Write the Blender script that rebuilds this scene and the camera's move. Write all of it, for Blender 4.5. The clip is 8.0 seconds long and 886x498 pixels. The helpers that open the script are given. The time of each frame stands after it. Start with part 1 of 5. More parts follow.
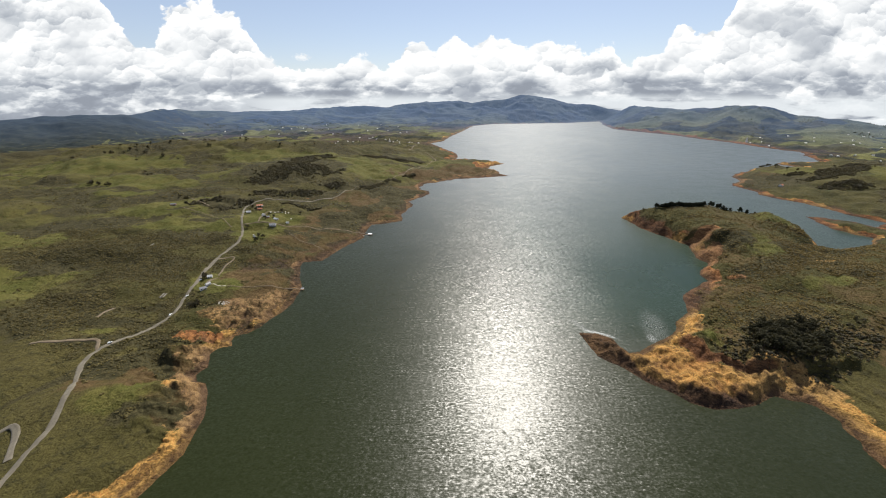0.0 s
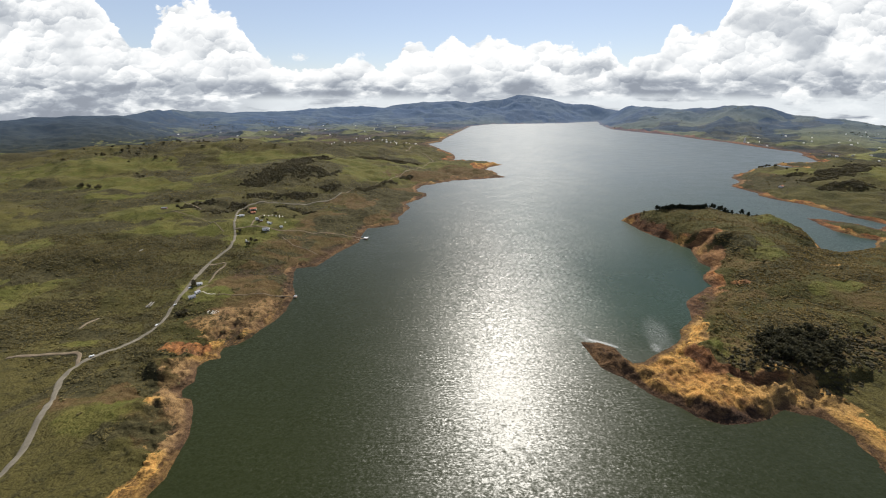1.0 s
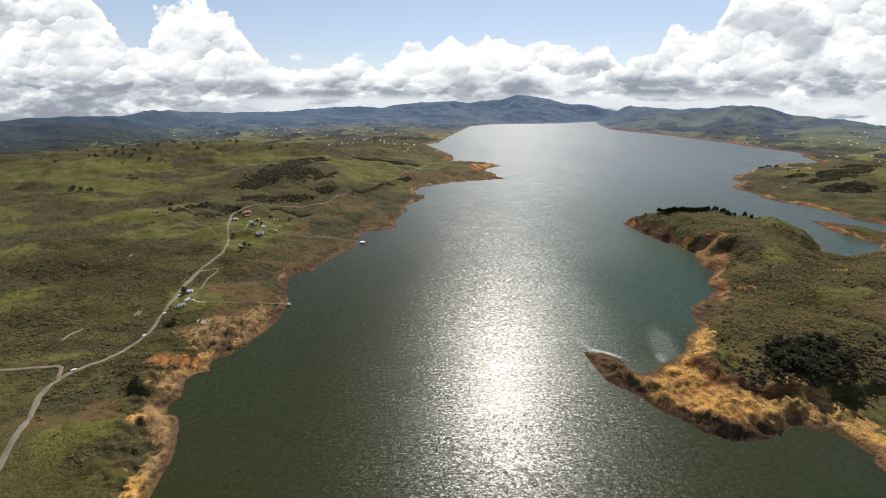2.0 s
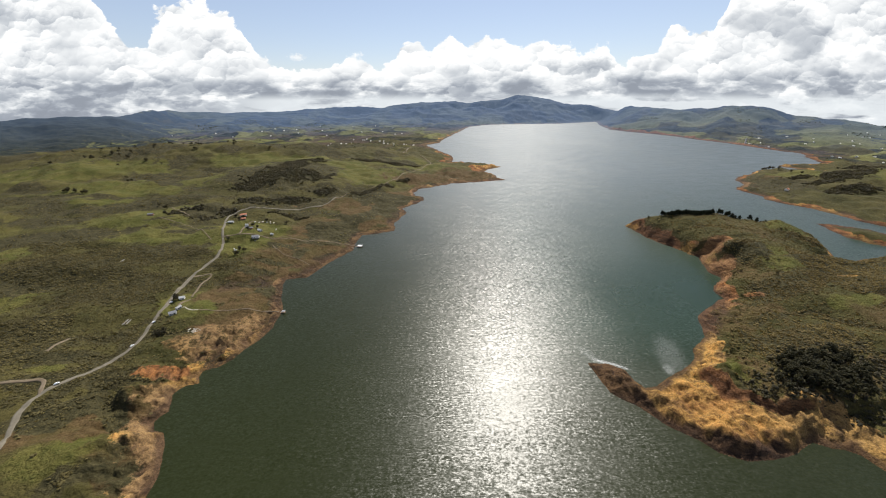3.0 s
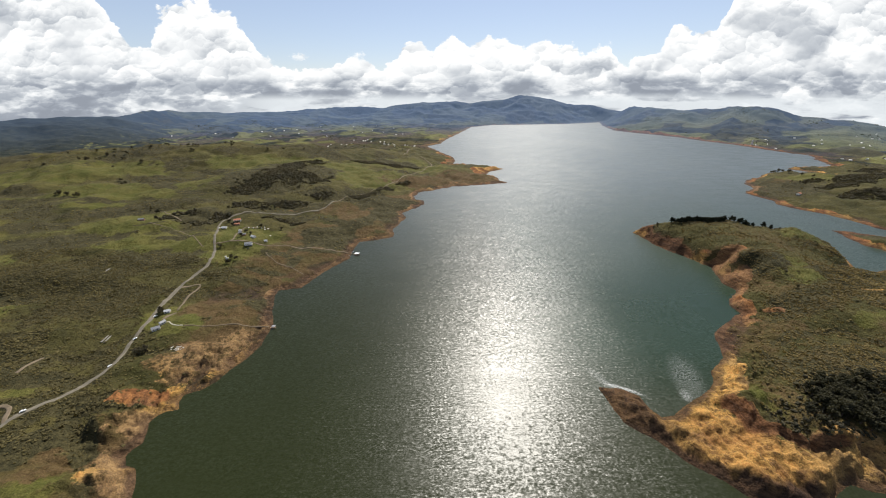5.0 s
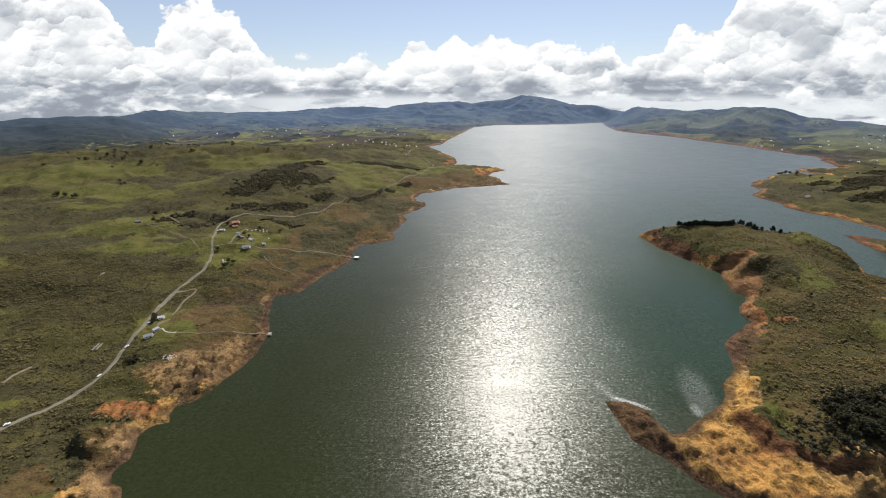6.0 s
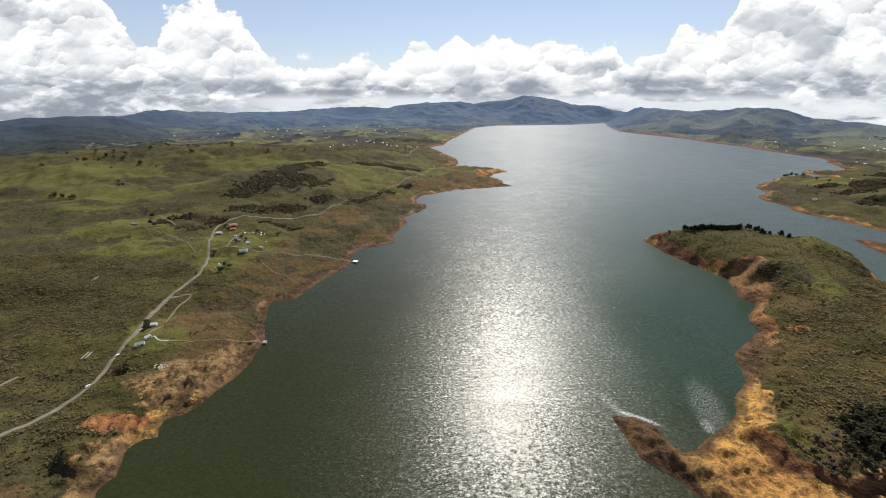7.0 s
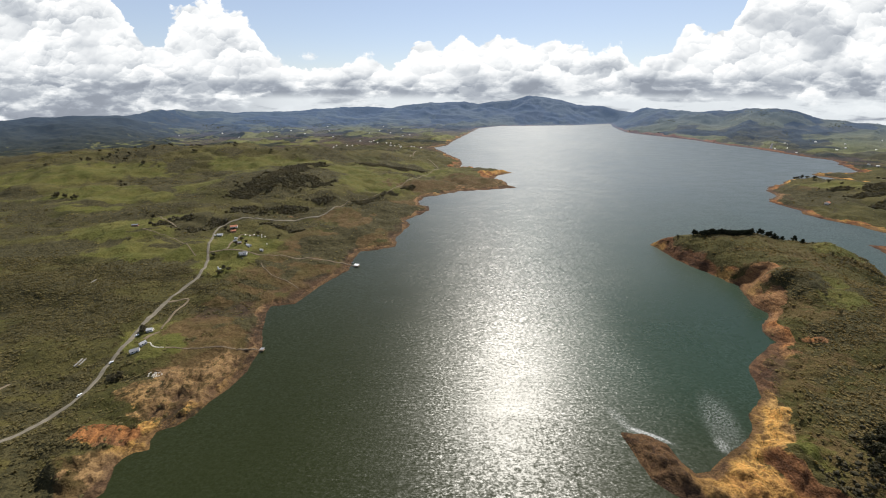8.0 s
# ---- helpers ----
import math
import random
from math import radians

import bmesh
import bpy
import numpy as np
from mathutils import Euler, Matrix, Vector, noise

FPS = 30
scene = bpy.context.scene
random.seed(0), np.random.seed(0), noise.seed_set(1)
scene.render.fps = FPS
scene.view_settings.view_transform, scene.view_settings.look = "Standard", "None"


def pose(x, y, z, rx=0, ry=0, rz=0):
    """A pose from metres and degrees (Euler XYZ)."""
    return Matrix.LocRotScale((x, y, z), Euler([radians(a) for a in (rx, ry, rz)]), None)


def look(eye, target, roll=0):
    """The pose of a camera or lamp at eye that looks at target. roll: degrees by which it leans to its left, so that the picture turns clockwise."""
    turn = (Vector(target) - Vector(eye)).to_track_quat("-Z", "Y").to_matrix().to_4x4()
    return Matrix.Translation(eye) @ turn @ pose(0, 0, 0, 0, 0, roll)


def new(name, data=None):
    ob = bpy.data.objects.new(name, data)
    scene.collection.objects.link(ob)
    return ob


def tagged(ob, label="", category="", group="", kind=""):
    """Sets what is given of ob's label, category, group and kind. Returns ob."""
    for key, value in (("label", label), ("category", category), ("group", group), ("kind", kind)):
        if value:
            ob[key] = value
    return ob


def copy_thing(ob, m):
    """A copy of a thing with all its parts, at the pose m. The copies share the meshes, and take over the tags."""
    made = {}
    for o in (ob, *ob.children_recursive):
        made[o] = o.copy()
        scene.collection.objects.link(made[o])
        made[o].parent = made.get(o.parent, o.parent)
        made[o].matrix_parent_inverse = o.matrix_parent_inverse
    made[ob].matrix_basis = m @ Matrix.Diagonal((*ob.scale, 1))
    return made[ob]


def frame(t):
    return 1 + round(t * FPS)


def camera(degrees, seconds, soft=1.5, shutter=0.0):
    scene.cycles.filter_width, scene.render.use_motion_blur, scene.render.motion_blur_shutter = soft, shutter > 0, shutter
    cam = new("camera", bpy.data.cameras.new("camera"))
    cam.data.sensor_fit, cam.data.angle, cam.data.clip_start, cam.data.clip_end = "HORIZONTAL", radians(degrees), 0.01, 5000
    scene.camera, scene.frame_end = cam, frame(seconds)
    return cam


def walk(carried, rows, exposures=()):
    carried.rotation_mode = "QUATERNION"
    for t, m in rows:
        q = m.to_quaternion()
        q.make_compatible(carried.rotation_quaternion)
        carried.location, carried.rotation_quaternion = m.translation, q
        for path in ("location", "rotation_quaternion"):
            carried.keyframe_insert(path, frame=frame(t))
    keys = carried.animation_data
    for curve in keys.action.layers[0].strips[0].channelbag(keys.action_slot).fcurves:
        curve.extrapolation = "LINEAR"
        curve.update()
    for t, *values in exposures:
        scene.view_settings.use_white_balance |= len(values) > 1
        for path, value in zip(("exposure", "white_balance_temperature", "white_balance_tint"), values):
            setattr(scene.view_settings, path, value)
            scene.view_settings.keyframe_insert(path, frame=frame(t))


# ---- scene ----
cam = camera(105.146, 8.0, soft=1.0)
# seconds, x, y, z in metres, then yaw, pitch and roll in degrees
ROWS = [
    (0.0, 0.00, 0.00, 264.00, 0.452, -24.279, -0.026),
    (0.5, 0.56, 8.26, 264.85, 0.136, -24.252, -0.061),
    (1.0, 1.11, 16.45, 265.69, 0.084, -24.275, -0.087),
    (1.5, 1.65, 24.56, 266.53, -0.105, -24.276, -0.105),
    (3.0, 3.24, 48.44, 268.97, -0.167, -24.288, -0.115),
    (3.5, 3.75, 56.25, 269.76, -0.000, -24.287, -0.105),
    (4.0, 4.26, 63.98, 270.55, 0.135, -24.314, -0.090),
    (4.5, 4.76, 71.64, 271.32, 0.057, -24.316, -0.070),
    (6.0, 6.20, 94.15, 273.59, 0.419, -24.339, 0.013),
    (6.5, 6.67, 101.50, 274.33, 0.637, -24.373, 0.047),
    (7.0, 7.13, 108.78, 275.06, 0.643, -24.332, 0.082),
    (7.5, 7.58, 115.98, 275.78, 0.968, -24.363, 0.120),
    (8.0, 8.03, 123.10, 276.49, 1.278, -24.346, 0.158),
]
walk(cam, [(t, pose(x, y, z, 90 + pitch, 0, yaw) @ pose(0, 0, 0, 0, 0, roll)) for t, x, y, z, yaw, pitch, roll in ROWS])

# ---- sun, sky and clouds ----
SUN_BEARING, SUN_HEIGHT = 14.0, 47.5
sun_data = bpy.data.lights.new("sun", "SUN")
sun_data.energy, sun_data.angle, sun_data.color = 5.0, radians(0.53), (1.0, 0.95, 0.87)
sun = new("sun", sun_data)
sun.matrix_world = look(
    (900 * math.sin(radians(SUN_BEARING)), 900 * math.cos(radians(SUN_BEARING)), 900 * math.tan(radians(SUN_HEIGHT))), (0, 0, 0))


class Graph:
    """Short hand for wiring a node tree."""

    def __init__(self, tree):
        self.tree = tree

    def node(self, kind):
        return self.tree.nodes.new(kind)

    def put(self, socket, value):
        if isinstance(value, bpy.types.NodeSocket):
            self.tree.links.new(value, socket)
        else:
            socket.default_value = value

    def math(self, op, a, b=0.0, c=0.0, clamp=False):
        n = self.node("ShaderNodeMath")
        n.operation, n.use_clamp = op, clamp
        for socket, value in zip(n.inputs, (a, b, c)):
            self.put(socket, value)
        return n.outputs[0]

    def noise(self, vector, scale, detail=5.0, rough=0.55, lacunarity=2.0, distort=0.0, color=False):
        n = self.node("ShaderNodeTexNoise")
        self.put(n.inputs["Vector"], vector)
        for key, value in (("Scale", scale), ("Detail", detail), ("Roughness", rough), ("Lacunarity", lacunarity), ("Distortion", distort)):
            self.put(n.inputs[key], value)
        return n.outputs["Color" if color else 0]

    def cells(self, vector, scale, feature="F1", detail=0.0, out="Distance"):
        n = self.node("ShaderNodeTexVoronoi")
        n.feature = feature
        self.put(n.inputs["Vector"], vector)
        self.put(n.inputs["Scale"], scale)
        self.put(n.inputs["Detail"], detail)
        return n.outputs[out]

    def span(self, value, a, b, lo=0.0, hi=1.0, smooth=True):
        n = self.node("ShaderNodeMapRange")
        n.interpolation_type = "SMOOTHSTEP" if smooth else "LINEAR"
        for socket, v in zip(n.inputs, (value, a, b, lo, hi)):
            self.put(socket, v)
        return n.outputs[0]

    def mix(self, factor, a, b, blend="MIX"):
        n = self.node("ShaderNodeMix")
        n.data_type, n.blend_type = "RGBA", blend
        for socket, v in ((n.inputs[0], factor), (n.inputs[6], a), (n.inputs[7], b)):
            self.put(socket, (*v, 1) if isinstance(v, tuple) and len(v) == 3 else v)
        return n.outputs[2]

    def ramp(self, value, stops, linear=True):
        n = self.node("ShaderNodeValToRGB")
        n.color_ramp.interpolation = "LINEAR" if linear else "EASE"
        while len(n.color_ramp.elements) < len(stops):
            n.color_ramp.elements.new(0.5)
        for e, (at, c) in zip(n.color_ramp.elements, stops):
            e.position, e.color = at, (*c, 1) if isinstance(c, tuple) else (c, c, c, 1)
        self.put(n.inputs[0], value)
        return n.outputs[0]

    def scaled(self, vector, factors, shift=(0, 0, 0)):
        n = self.node("ShaderNodeMapping")
        self.put(n.inputs[0], vector)
        n.inputs["Scale"].default_value, n.inputs["Location"].default_value = factors, shift
        return n.outputs[0]


# tops of the cumulus banks: bearing and height in degrees
CLOUD_TOPS = [
    (-46.2, 13), (-40.6, 12.7), (-39.7, 9.4), (-38.4, 7.2), (-36.9, 6.6), (-35.4, 10.3), (-33.8, 11.4), (-31.5, 11.9), (-28.1, 11.6), (-26.7, 10.2), (-26.1, 8.2),
    (-25.1, 6.3), (-22.2, 4.9), (-18.5, 4.5), (-16.1, 5.4), (-14.4, 6.7), (-11.5, 7.2), (-9.5, 5.4), (-7.1, 6.9), (-5.2, 8.7), (-2.1, 7.5), (1.2, 9.8),
    (4.6, 8.2), (6.9, 9.3), (11.1, 7.9), (23.3, 8.1), (24.6, 5.3), (28.6, 6.8), (30.1, 9.8), (34.6, 8.8), (35.6, 13.5), (62, 13),
]
world = bpy.data.worlds.new("world")
scene.world = world
world.use_nodes = True
world.node_tree.nodes.clear()
g = Graph(world.node_tree)
way = g.node("ShaderNodeTexCoord").outputs["Generated"]
split = g.node("ShaderNodeSeparateXYZ")
g.put(split.inputs[0], way)
wx, wy, wz = split.outputs
bearing = g.math("MULTIPLY", g.math("ARCTAN2", wx, wy), 57.2958)
level = g.math("SQRT", g.math("ADD", g.math("MULTIPLY", wx, wx), g.math("MULTIPLY", wy, wy)))
rise = g.math("MULTIPLY_ADD", g.math("ARCTAN2", wz, level), 57.2958, 2.0)  # over the rim of the hills
flat = g.node("ShaderNodeCombineXYZ")
ahead = g.math("MAXIMUM", g.math("SUBTRACT", g.math("MULTIPLY", wy, 0.91), g.math("MULTIPLY", wz, 0.41)), 0.3)
over = g.math("ADD", g.math("MULTIPLY", wy, 0.41), g.math("MULTIPLY", wz, 0.91))
g.put(flat.inputs[0], g.math("MULTIPLY", g.math("DIVIDE", wx, ahead), 50)), g.put(flat.inputs[1], g.math("MULTIPLY", g.math("DIVIDE", over, ahead), 60))
plane = flat.outputs[0]
top = g.math("MULTIPLY", g.ramp(g.span(bearing, -62, 62, smooth=False), [((b + 62) / 124, h / 20) for b, h in CLOUD_TOPS]), 20)
# rounded heaps on heaps, like cauliflower
warp = g.node("ShaderNodeVectorMath")
warp.operation = "MULTIPLY_ADD"
g.put(warp.inputs[0], g.noise(plane, 0.45, 3.0, 0.5, color=True)), g.put(warp.inputs[1], (1.7, 1.7, 0)), g.put(warp.inputs[2], plane)


def heap(vector, fine_part=0.16):
    """Height of the cloud's rounded heaps, 0 to about 1."""
    big = g.math("SUBTRACT", 1.0, g.cells(vector, 0.17, "SMOOTH_F1"))
    mid = g.math("SUBTRACT", 1.0, g.cells(vector, 0.46, "SMOOTH_F1"))
    low = g.math("SUBTRACT", 1.0, g.cells(vector, 1.15, "SMOOTH_F1"))
    return g.math("ADD", g.math("MULTIPLY", big, 0.52), g.math("ADD", g.math("MULTIPLY", mid, 0.32), g.math("MULTIPLY", low, fine_part)))


heaps = heap(warp.outputs[0])
billow = g.noise(plane, 0.35, 5.0, 0.55)
fine = g.noise(plane, 1.9, 7.0, 0.62)
depth = g.math("SUBTRACT", top, rise)
depth = g.math("ADD", depth, g.math("MULTIPLY", g.math("SUBTRACT", billow, 0.50), 2.2))
depth = g.math("ADD", depth, g.math("MULTIPLY", g.math("SUBTRACT", heaps, 0.50), 5.0))
depth = g.math("ADD", depth, g.math("MULTIPLY", g.math("SUBTRACT", fine, 0.5), 0.9))
cover = g.span(depth, -0.10, 0.38)
# one lone puff
lone = g.math("ADD", g.math("POWER", g.math("MULTIPLY", g.math("SUBTRACT", bearing, -20.4), 0.85), 2.0), g.math("POWER", g.math("MULTIPLY", g.math("SUBTRACT", rise, 6.9), 1.9), 2.0))
lone = g.math("SUBTRACT", 1.15, g.math("ADD", lone, g.math("MULTIPLY", g.math("SUBTRACT", fine, 0.5), 3.5)))
cover = g.math("MAXIMUM", cover, g.math("MULTIPLY", g.span(lone, 0.0, 1.3), 0.75))
# relief: every puff is bright on top and grey below, the bases are flat and grey
def puff(vector, scale, smooth):
    """Height of a place within its own puff, about -1 to 1."""
    n = g.node("ShaderNodeTexVoronoi")
    n.feature = "SMOOTH_F1"
    g.put(n.inputs["Vector"], vector), g.put(n.inputs["Scale"], scale), g.put(n.inputs["Smoothness"], smooth)
    away = g.node("ShaderNodeVectorMath")
    away.operation = "SUBTRACT"
    g.put(away.inputs[0], vector), g.put(away.inputs[1], n.outputs["Position"])
    parts = g.node("ShaderNodeSeparateXYZ")
    g.put(parts.inputs[0], away.outputs[0])
    lit = g.math("SUBTRACT", g.math("MULTIPLY", parts.outputs[1], scale * 1.5), g.math("MULTIPLY", parts.outputs[0], scale * 0.35))
    return g.math("MINIMUM", g.math("MAXIMUM", lit, -1.0), 1.0)


rough_warp = g.node("ShaderNodeVectorMath")
rough_warp.operation = "MULTIPLY_ADD"
g.put(rough_warp.inputs[0], g.noise(plane, 0.8, 4.0, 0.55, color=True)), g.put(rough_warp.inputs[1], (1.3, 1.3, 0)), g.put(rough_warp.inputs[2], warp.outputs[0])
flow = rough_warp.outputs[0]
fold = g.span(g.noise(plane, 0.14, 2.0, 0.5), 0.36, 0.60, 0.35, 1.0)
relief = g.math("ADD", g.math("MULTIPLY", puff(flow, 0.13, 0.30), 0.20), g.math("ADD", g.math("MULTIPLY", puff(flow, 0.33, 0.20), 0.20), g.math("MULTIPLY", puff(flow, 0.85, 0.2), 0.08)))
relief = g.math("MULTIPLY", relief, fold)
shade = g.noise(g.scaled(plane, (0.7, 1, 1), (5.4, 2, 0)), 0.13, 3.5, 0.5)
light = g.math("SUBTRACT", g.span(depth, 0.0, 5.0, 0.97, 0.85), g.math("MULTIPLY", g.span(depth, 0.8, 3.8), g.span(shade, 0.47, 0.64, 0.0, 0.26)))
light = g.math("ADD", light, relief)
# flat grey bases, broken into banks
bands = g.noise(g.scaled(plane, (0.20, 0.50, 1)), 1.0, 5.0, 0.55)
light = g.math("SUBTRACT", light, g.math("MULTIPLY", g.span(rise, 5.0, 3.0), g.span(bands, 0.36, 0.56, 0.04, 0.44)))
light = g.math("MINIMUM", g.math("MAXIMUM", light, 0.16), 1.06)
white = g.ramp(light, [(0.0, (0.17, 0.19, 0.225)), (0.35, (0.265, 0.29, 0.33)), (0.6, (0.41, 0.435, 0.465)), (0.85, (0.62, 0.635, 0.645)), (1.0, (0.75, 0.75, 0.745))])
# the pale strip under the bases
strip = g.math("MULTIPLY", g.span(rise, 2.5, 1.3), g.span(g.noise(g.scaled(plane, (0.1, 0.5, 1), (3, 1, 0)), 1.0, 4.0), 0.34, 0.50))
strip = g.math("MULTIPLY", strip, g.span(bearing, -36, -24))
white = g.mix(g.math("MULTIPLY", strip, 0.85), white, (0.57, 0.60, 0.62))
sky = g.node("ShaderNodeTexSky")
sky.sky_type, sky.sun_disc = "NISHITA", False
sky.sun_elevation, sky.sun_rotation = radians(SUN_HEIGHT), radians(SUN_BEARING)
sky.altitude, sky.dust_density, sky.air_density = 1500, 0.8, 1.2
clear = g.mix(1.0, sky.outputs[0], (0.066, 0.064, 0.066), "MULTIPLY")
clear = g.mix(g.span(rise, 26, 4, 0.26, 0.36), clear, (0.46, 0.52, 0.66))  # thin haze
whole = g.mix(cover, clear, white)
back = g.node("ShaderNodeBackground")
g.put(back.inputs[0], whole)
back.inputs[1].default_value = 1.0
g.put(g.node("ShaderNodeOutputWorld").inputs[0], back.outputs[0])
scene.view_settings.exposure = 0.55

# ---- materials ----
def material(name):
    m = bpy.data.materials.new(name)
    m.use_nodes = True
    m.node_tree.nodes.clear()
    k = Graph(m.node_tree)
    b = k.node("ShaderNodeBsdfPrincipled")
    k.put(k.node("ShaderNodeOutputMaterial").inputs[0], b.outputs[0])
    return m, k, b


def bumped(k, b, height, distance, strength=1.0):
    n = k.node("ShaderNodeBump")
    n.inputs["Strength"].default_value, n.inputs["Distance"].default_value = strength, distance
    k.put(n.inputs["Height"], height)
    k.put(b.inputs["Normal"], n.outputs[0])


def place(k):
    """Metres in the world (all large sheets stand at the origin)."""
    return k.node("ShaderNodeTexCoord").outputs["Object"]


def plain(name, color, rough=0.7, metal=0.0, vary=0.12, size=1.5, bump=0.0):
    """Painted, plastered or metal surfaces with faint stains and object-to-object variation."""
    m, k, b = material(name)
    at = place(k)
    stain = k.span(k.noise(at, 1 / size, 5.0, 0.6), 0.25, 0.8, 1 - vary, 1 + vary)
    each = k.span(k.node("ShaderNodeObjectInfo").outputs["Random"], 0, 1, 0.92, 1.06)
    tone = k.math("MULTIPLY", stain, each)
    shade = k.node("ShaderNodeCombineXYZ")
    for s in shade.inputs:
        k.put(s, tone)
    k.put(b.inputs["Base Color"], k.mix(1.0, color, shade.outputs[0], "MULTIPLY"))
    b.inputs["Roughness"].default_value, b.inputs["Metallic"].default_value = rough, metal
    if bump:
        bumped(k, b, k.noise(at, 9 / size, 4.0), bump)
    return m


def ground_material(name, veil=False):
    """Grass, pasture, scrub and bare earth, mixed by the cover laid down on the sheet."""
    m, k, b = material(name)
    at = place(k)
    cov = k.node("ShaderNodeAttribute")
    cov.attribute_name = "cover"
    split = k.node("ShaderNodeSeparateColor")
    k.put(split.inputs[0], cov.outputs["Color"])
    bare, meadow, thick = split.outputs
    extra = k.node("ShaderNodeAttribute")
    extra.attribute_name = "tint"
    split2 = k.node("ShaderNodeSeparateColor")
    k.put(split2.inputs[0], extra.outputs["Color"])
    red, dry, wet = split2.outputs
    broad, mid, small, speck = k.noise(at, 0.006, 5.0), k.noise(at, 0.028, 6.0, 0.6), k.noise(at, 0.17, 6.0, 0.65), k.noise(at, 0.7, 4.0, 0.6)
    # grass: olive, with yellower and darker patches
    grass = k.mix(k.span(broad, 0.35, 0.65), (0.060, 0.061, 0.018), (0.112, 0.100, 0.034))
    grass = k.mix(k.span(mid, 0.40, 0.68, 0, 0.7), grass, (0.125, 0.112, 0.038))
    grass = k.mix(k.span(small, 0.48, 0.66, 0, 0.7), grass, (0.046, 0.046, 0.021))
    lush = k.mix(k.span(mid, 0.35, 0.65), (0.110, 0.118, 0.028), (0.160, 0.152, 0.044))
    lush = k.mix(k.span(small, 0.45, 0.7, 0, 0.55), lush, (0.072, 0.085, 0.020))
    if veil:  # far pastures, their sunlit brightness put into the colour
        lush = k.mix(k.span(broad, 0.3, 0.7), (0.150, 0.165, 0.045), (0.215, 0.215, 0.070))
    bush = k.mix(k.span(small, 0.35, 0.62), (0.046, 0.045, 0.021), (0.092, 0.083, 0.037))
    if veil:  # forest on the hills; its dark tone also paints cloud shade in the west
        bush = k.mix(k.span(mid, 0.35, 0.65), (0.018, 0.024, 0.014), (0.040, 0.046, 0.024))
    straw = k.mix(k.span(small, 0.35, 0.7), (0.105, 0.072, 0.030), (0.155, 0.110, 0.050))
    straw = k.mix(k.span(mid, 0.45, 0.65, 0, 0.6), straw, (0.088, 0.080, 0.026))
    # bare earth: ochre to brick red, streaked down the slope, with pale and dark layers
    layers = k.noise(k.scaled(at, (0.05, 0.05, 0.32)), 1.0, 7.0, 0.65, distort=0.6)
    ochre = k.mix(k.span(layers, 0.35, 0.66), (0.22, 0.130, 0.048), (0.62, 0.375, 0.105))
    # rain has cut the banks into runnels with pale crests
    runnel = k.math("ABSOLUTE", k.math("SUBTRACT", k.noise(at, 0.11, 5.0, 0.6, distort=0.8), 0.5))
    ochre = k.mix(k.span(small, 0.52, 0.7, 0, 0.7), ochre, (0.15, 0.088, 0.042))
    ochre = k.mix(k.span(runnel, 0.10, 0.02, 0, 0.75), ochre, (0.70, 0.44, 0.13))
    ochre = k.mix(k.span(k.noise(at, 0.05, 5.0, 0.6), 0.54, 0.66, 0, 0.7), ochre, (0.16, 0.10, 0.055))
    rust = k.mix(k.span(layers, 0.35, 0.66), (0.17, 0.078, 0.034), (0.46, 0.215, 0.078))
    rust = k.mix(k.span(small, 0.5, 0.7, 0, 0.7), rust, (0.115, 0.058, 0.030))
    earth = k.mix(k.span(k.math("ADD", red, k.math("MULTIPLY", k.math("SUBTRACT", mid, 0.5), 0.9)), 0.25, 0.75), ochre, rust)
    earth = k.mix(k.math("MULTIPLY", dry, 0.85), earth, k.mix(k.span(layers, 0.35, 0.66), (0.17, 0.112, 0.062), (0.33, 0.225, 0.118)))
    # edges between covers are ragged
    rag = k.math("ADD", k.math("MULTIPLY", k.math("SUBTRACT", small, 0.5), 1.3), k.math("MULTIPLY", k.math("SUBTRACT", mid, 0.5), 0.9))
    color = k.mix(k.span(k.math("ADD", meadow, k.math("MULTIPLY", rag, 0.8)), 0.3, 0.7), grass, lush)
    color = k.mix(k.span(k.math("ADD", dry, rag), 0.3, 0.75), color, straw)
    color = k.mix(k.span(k.math("ADD", thick, rag), 0.38, 0.66), color, bush)
    color = k.mix(k.span(k.math("ADD", bare, k.math("MULTIPLY", rag, 1.1)), 0.38, 0.62), color, earth)
    color = k.mix(wet, color, k.mix(k.span(layers, 0.36, 0.62), (0.034, 0.024, 0.020), (0.105, 0.064, 0.042)))
    color = k.mix(k.span(speck, 0.3, 0.75, 0.0, 0.5), color, (0.02, 0.02, 0.012), "OVERLAY")
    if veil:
        # aerial haze painted in: blue base colour and a glow, stronger with distance
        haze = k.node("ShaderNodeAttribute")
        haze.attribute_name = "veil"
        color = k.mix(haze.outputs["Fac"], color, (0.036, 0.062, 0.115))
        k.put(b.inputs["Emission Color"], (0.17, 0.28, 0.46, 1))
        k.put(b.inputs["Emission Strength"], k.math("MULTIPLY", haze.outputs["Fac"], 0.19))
    color = k.mix(1.0, color, (0.755, 0.71, 0.69), "MULTIPLY")
    k.put(b.inputs["Base Color"], color)
    b.inputs["Roughness"].default_value = 0.95
    b.inputs["Specular IOR Level"].default_value = 0.1
    bumped(k, b, k.math("ADD", k.math("MULTIPLY", small, 1.8), k.math("MULTIPLY", speck, 0.6)), 1.9)
    return m


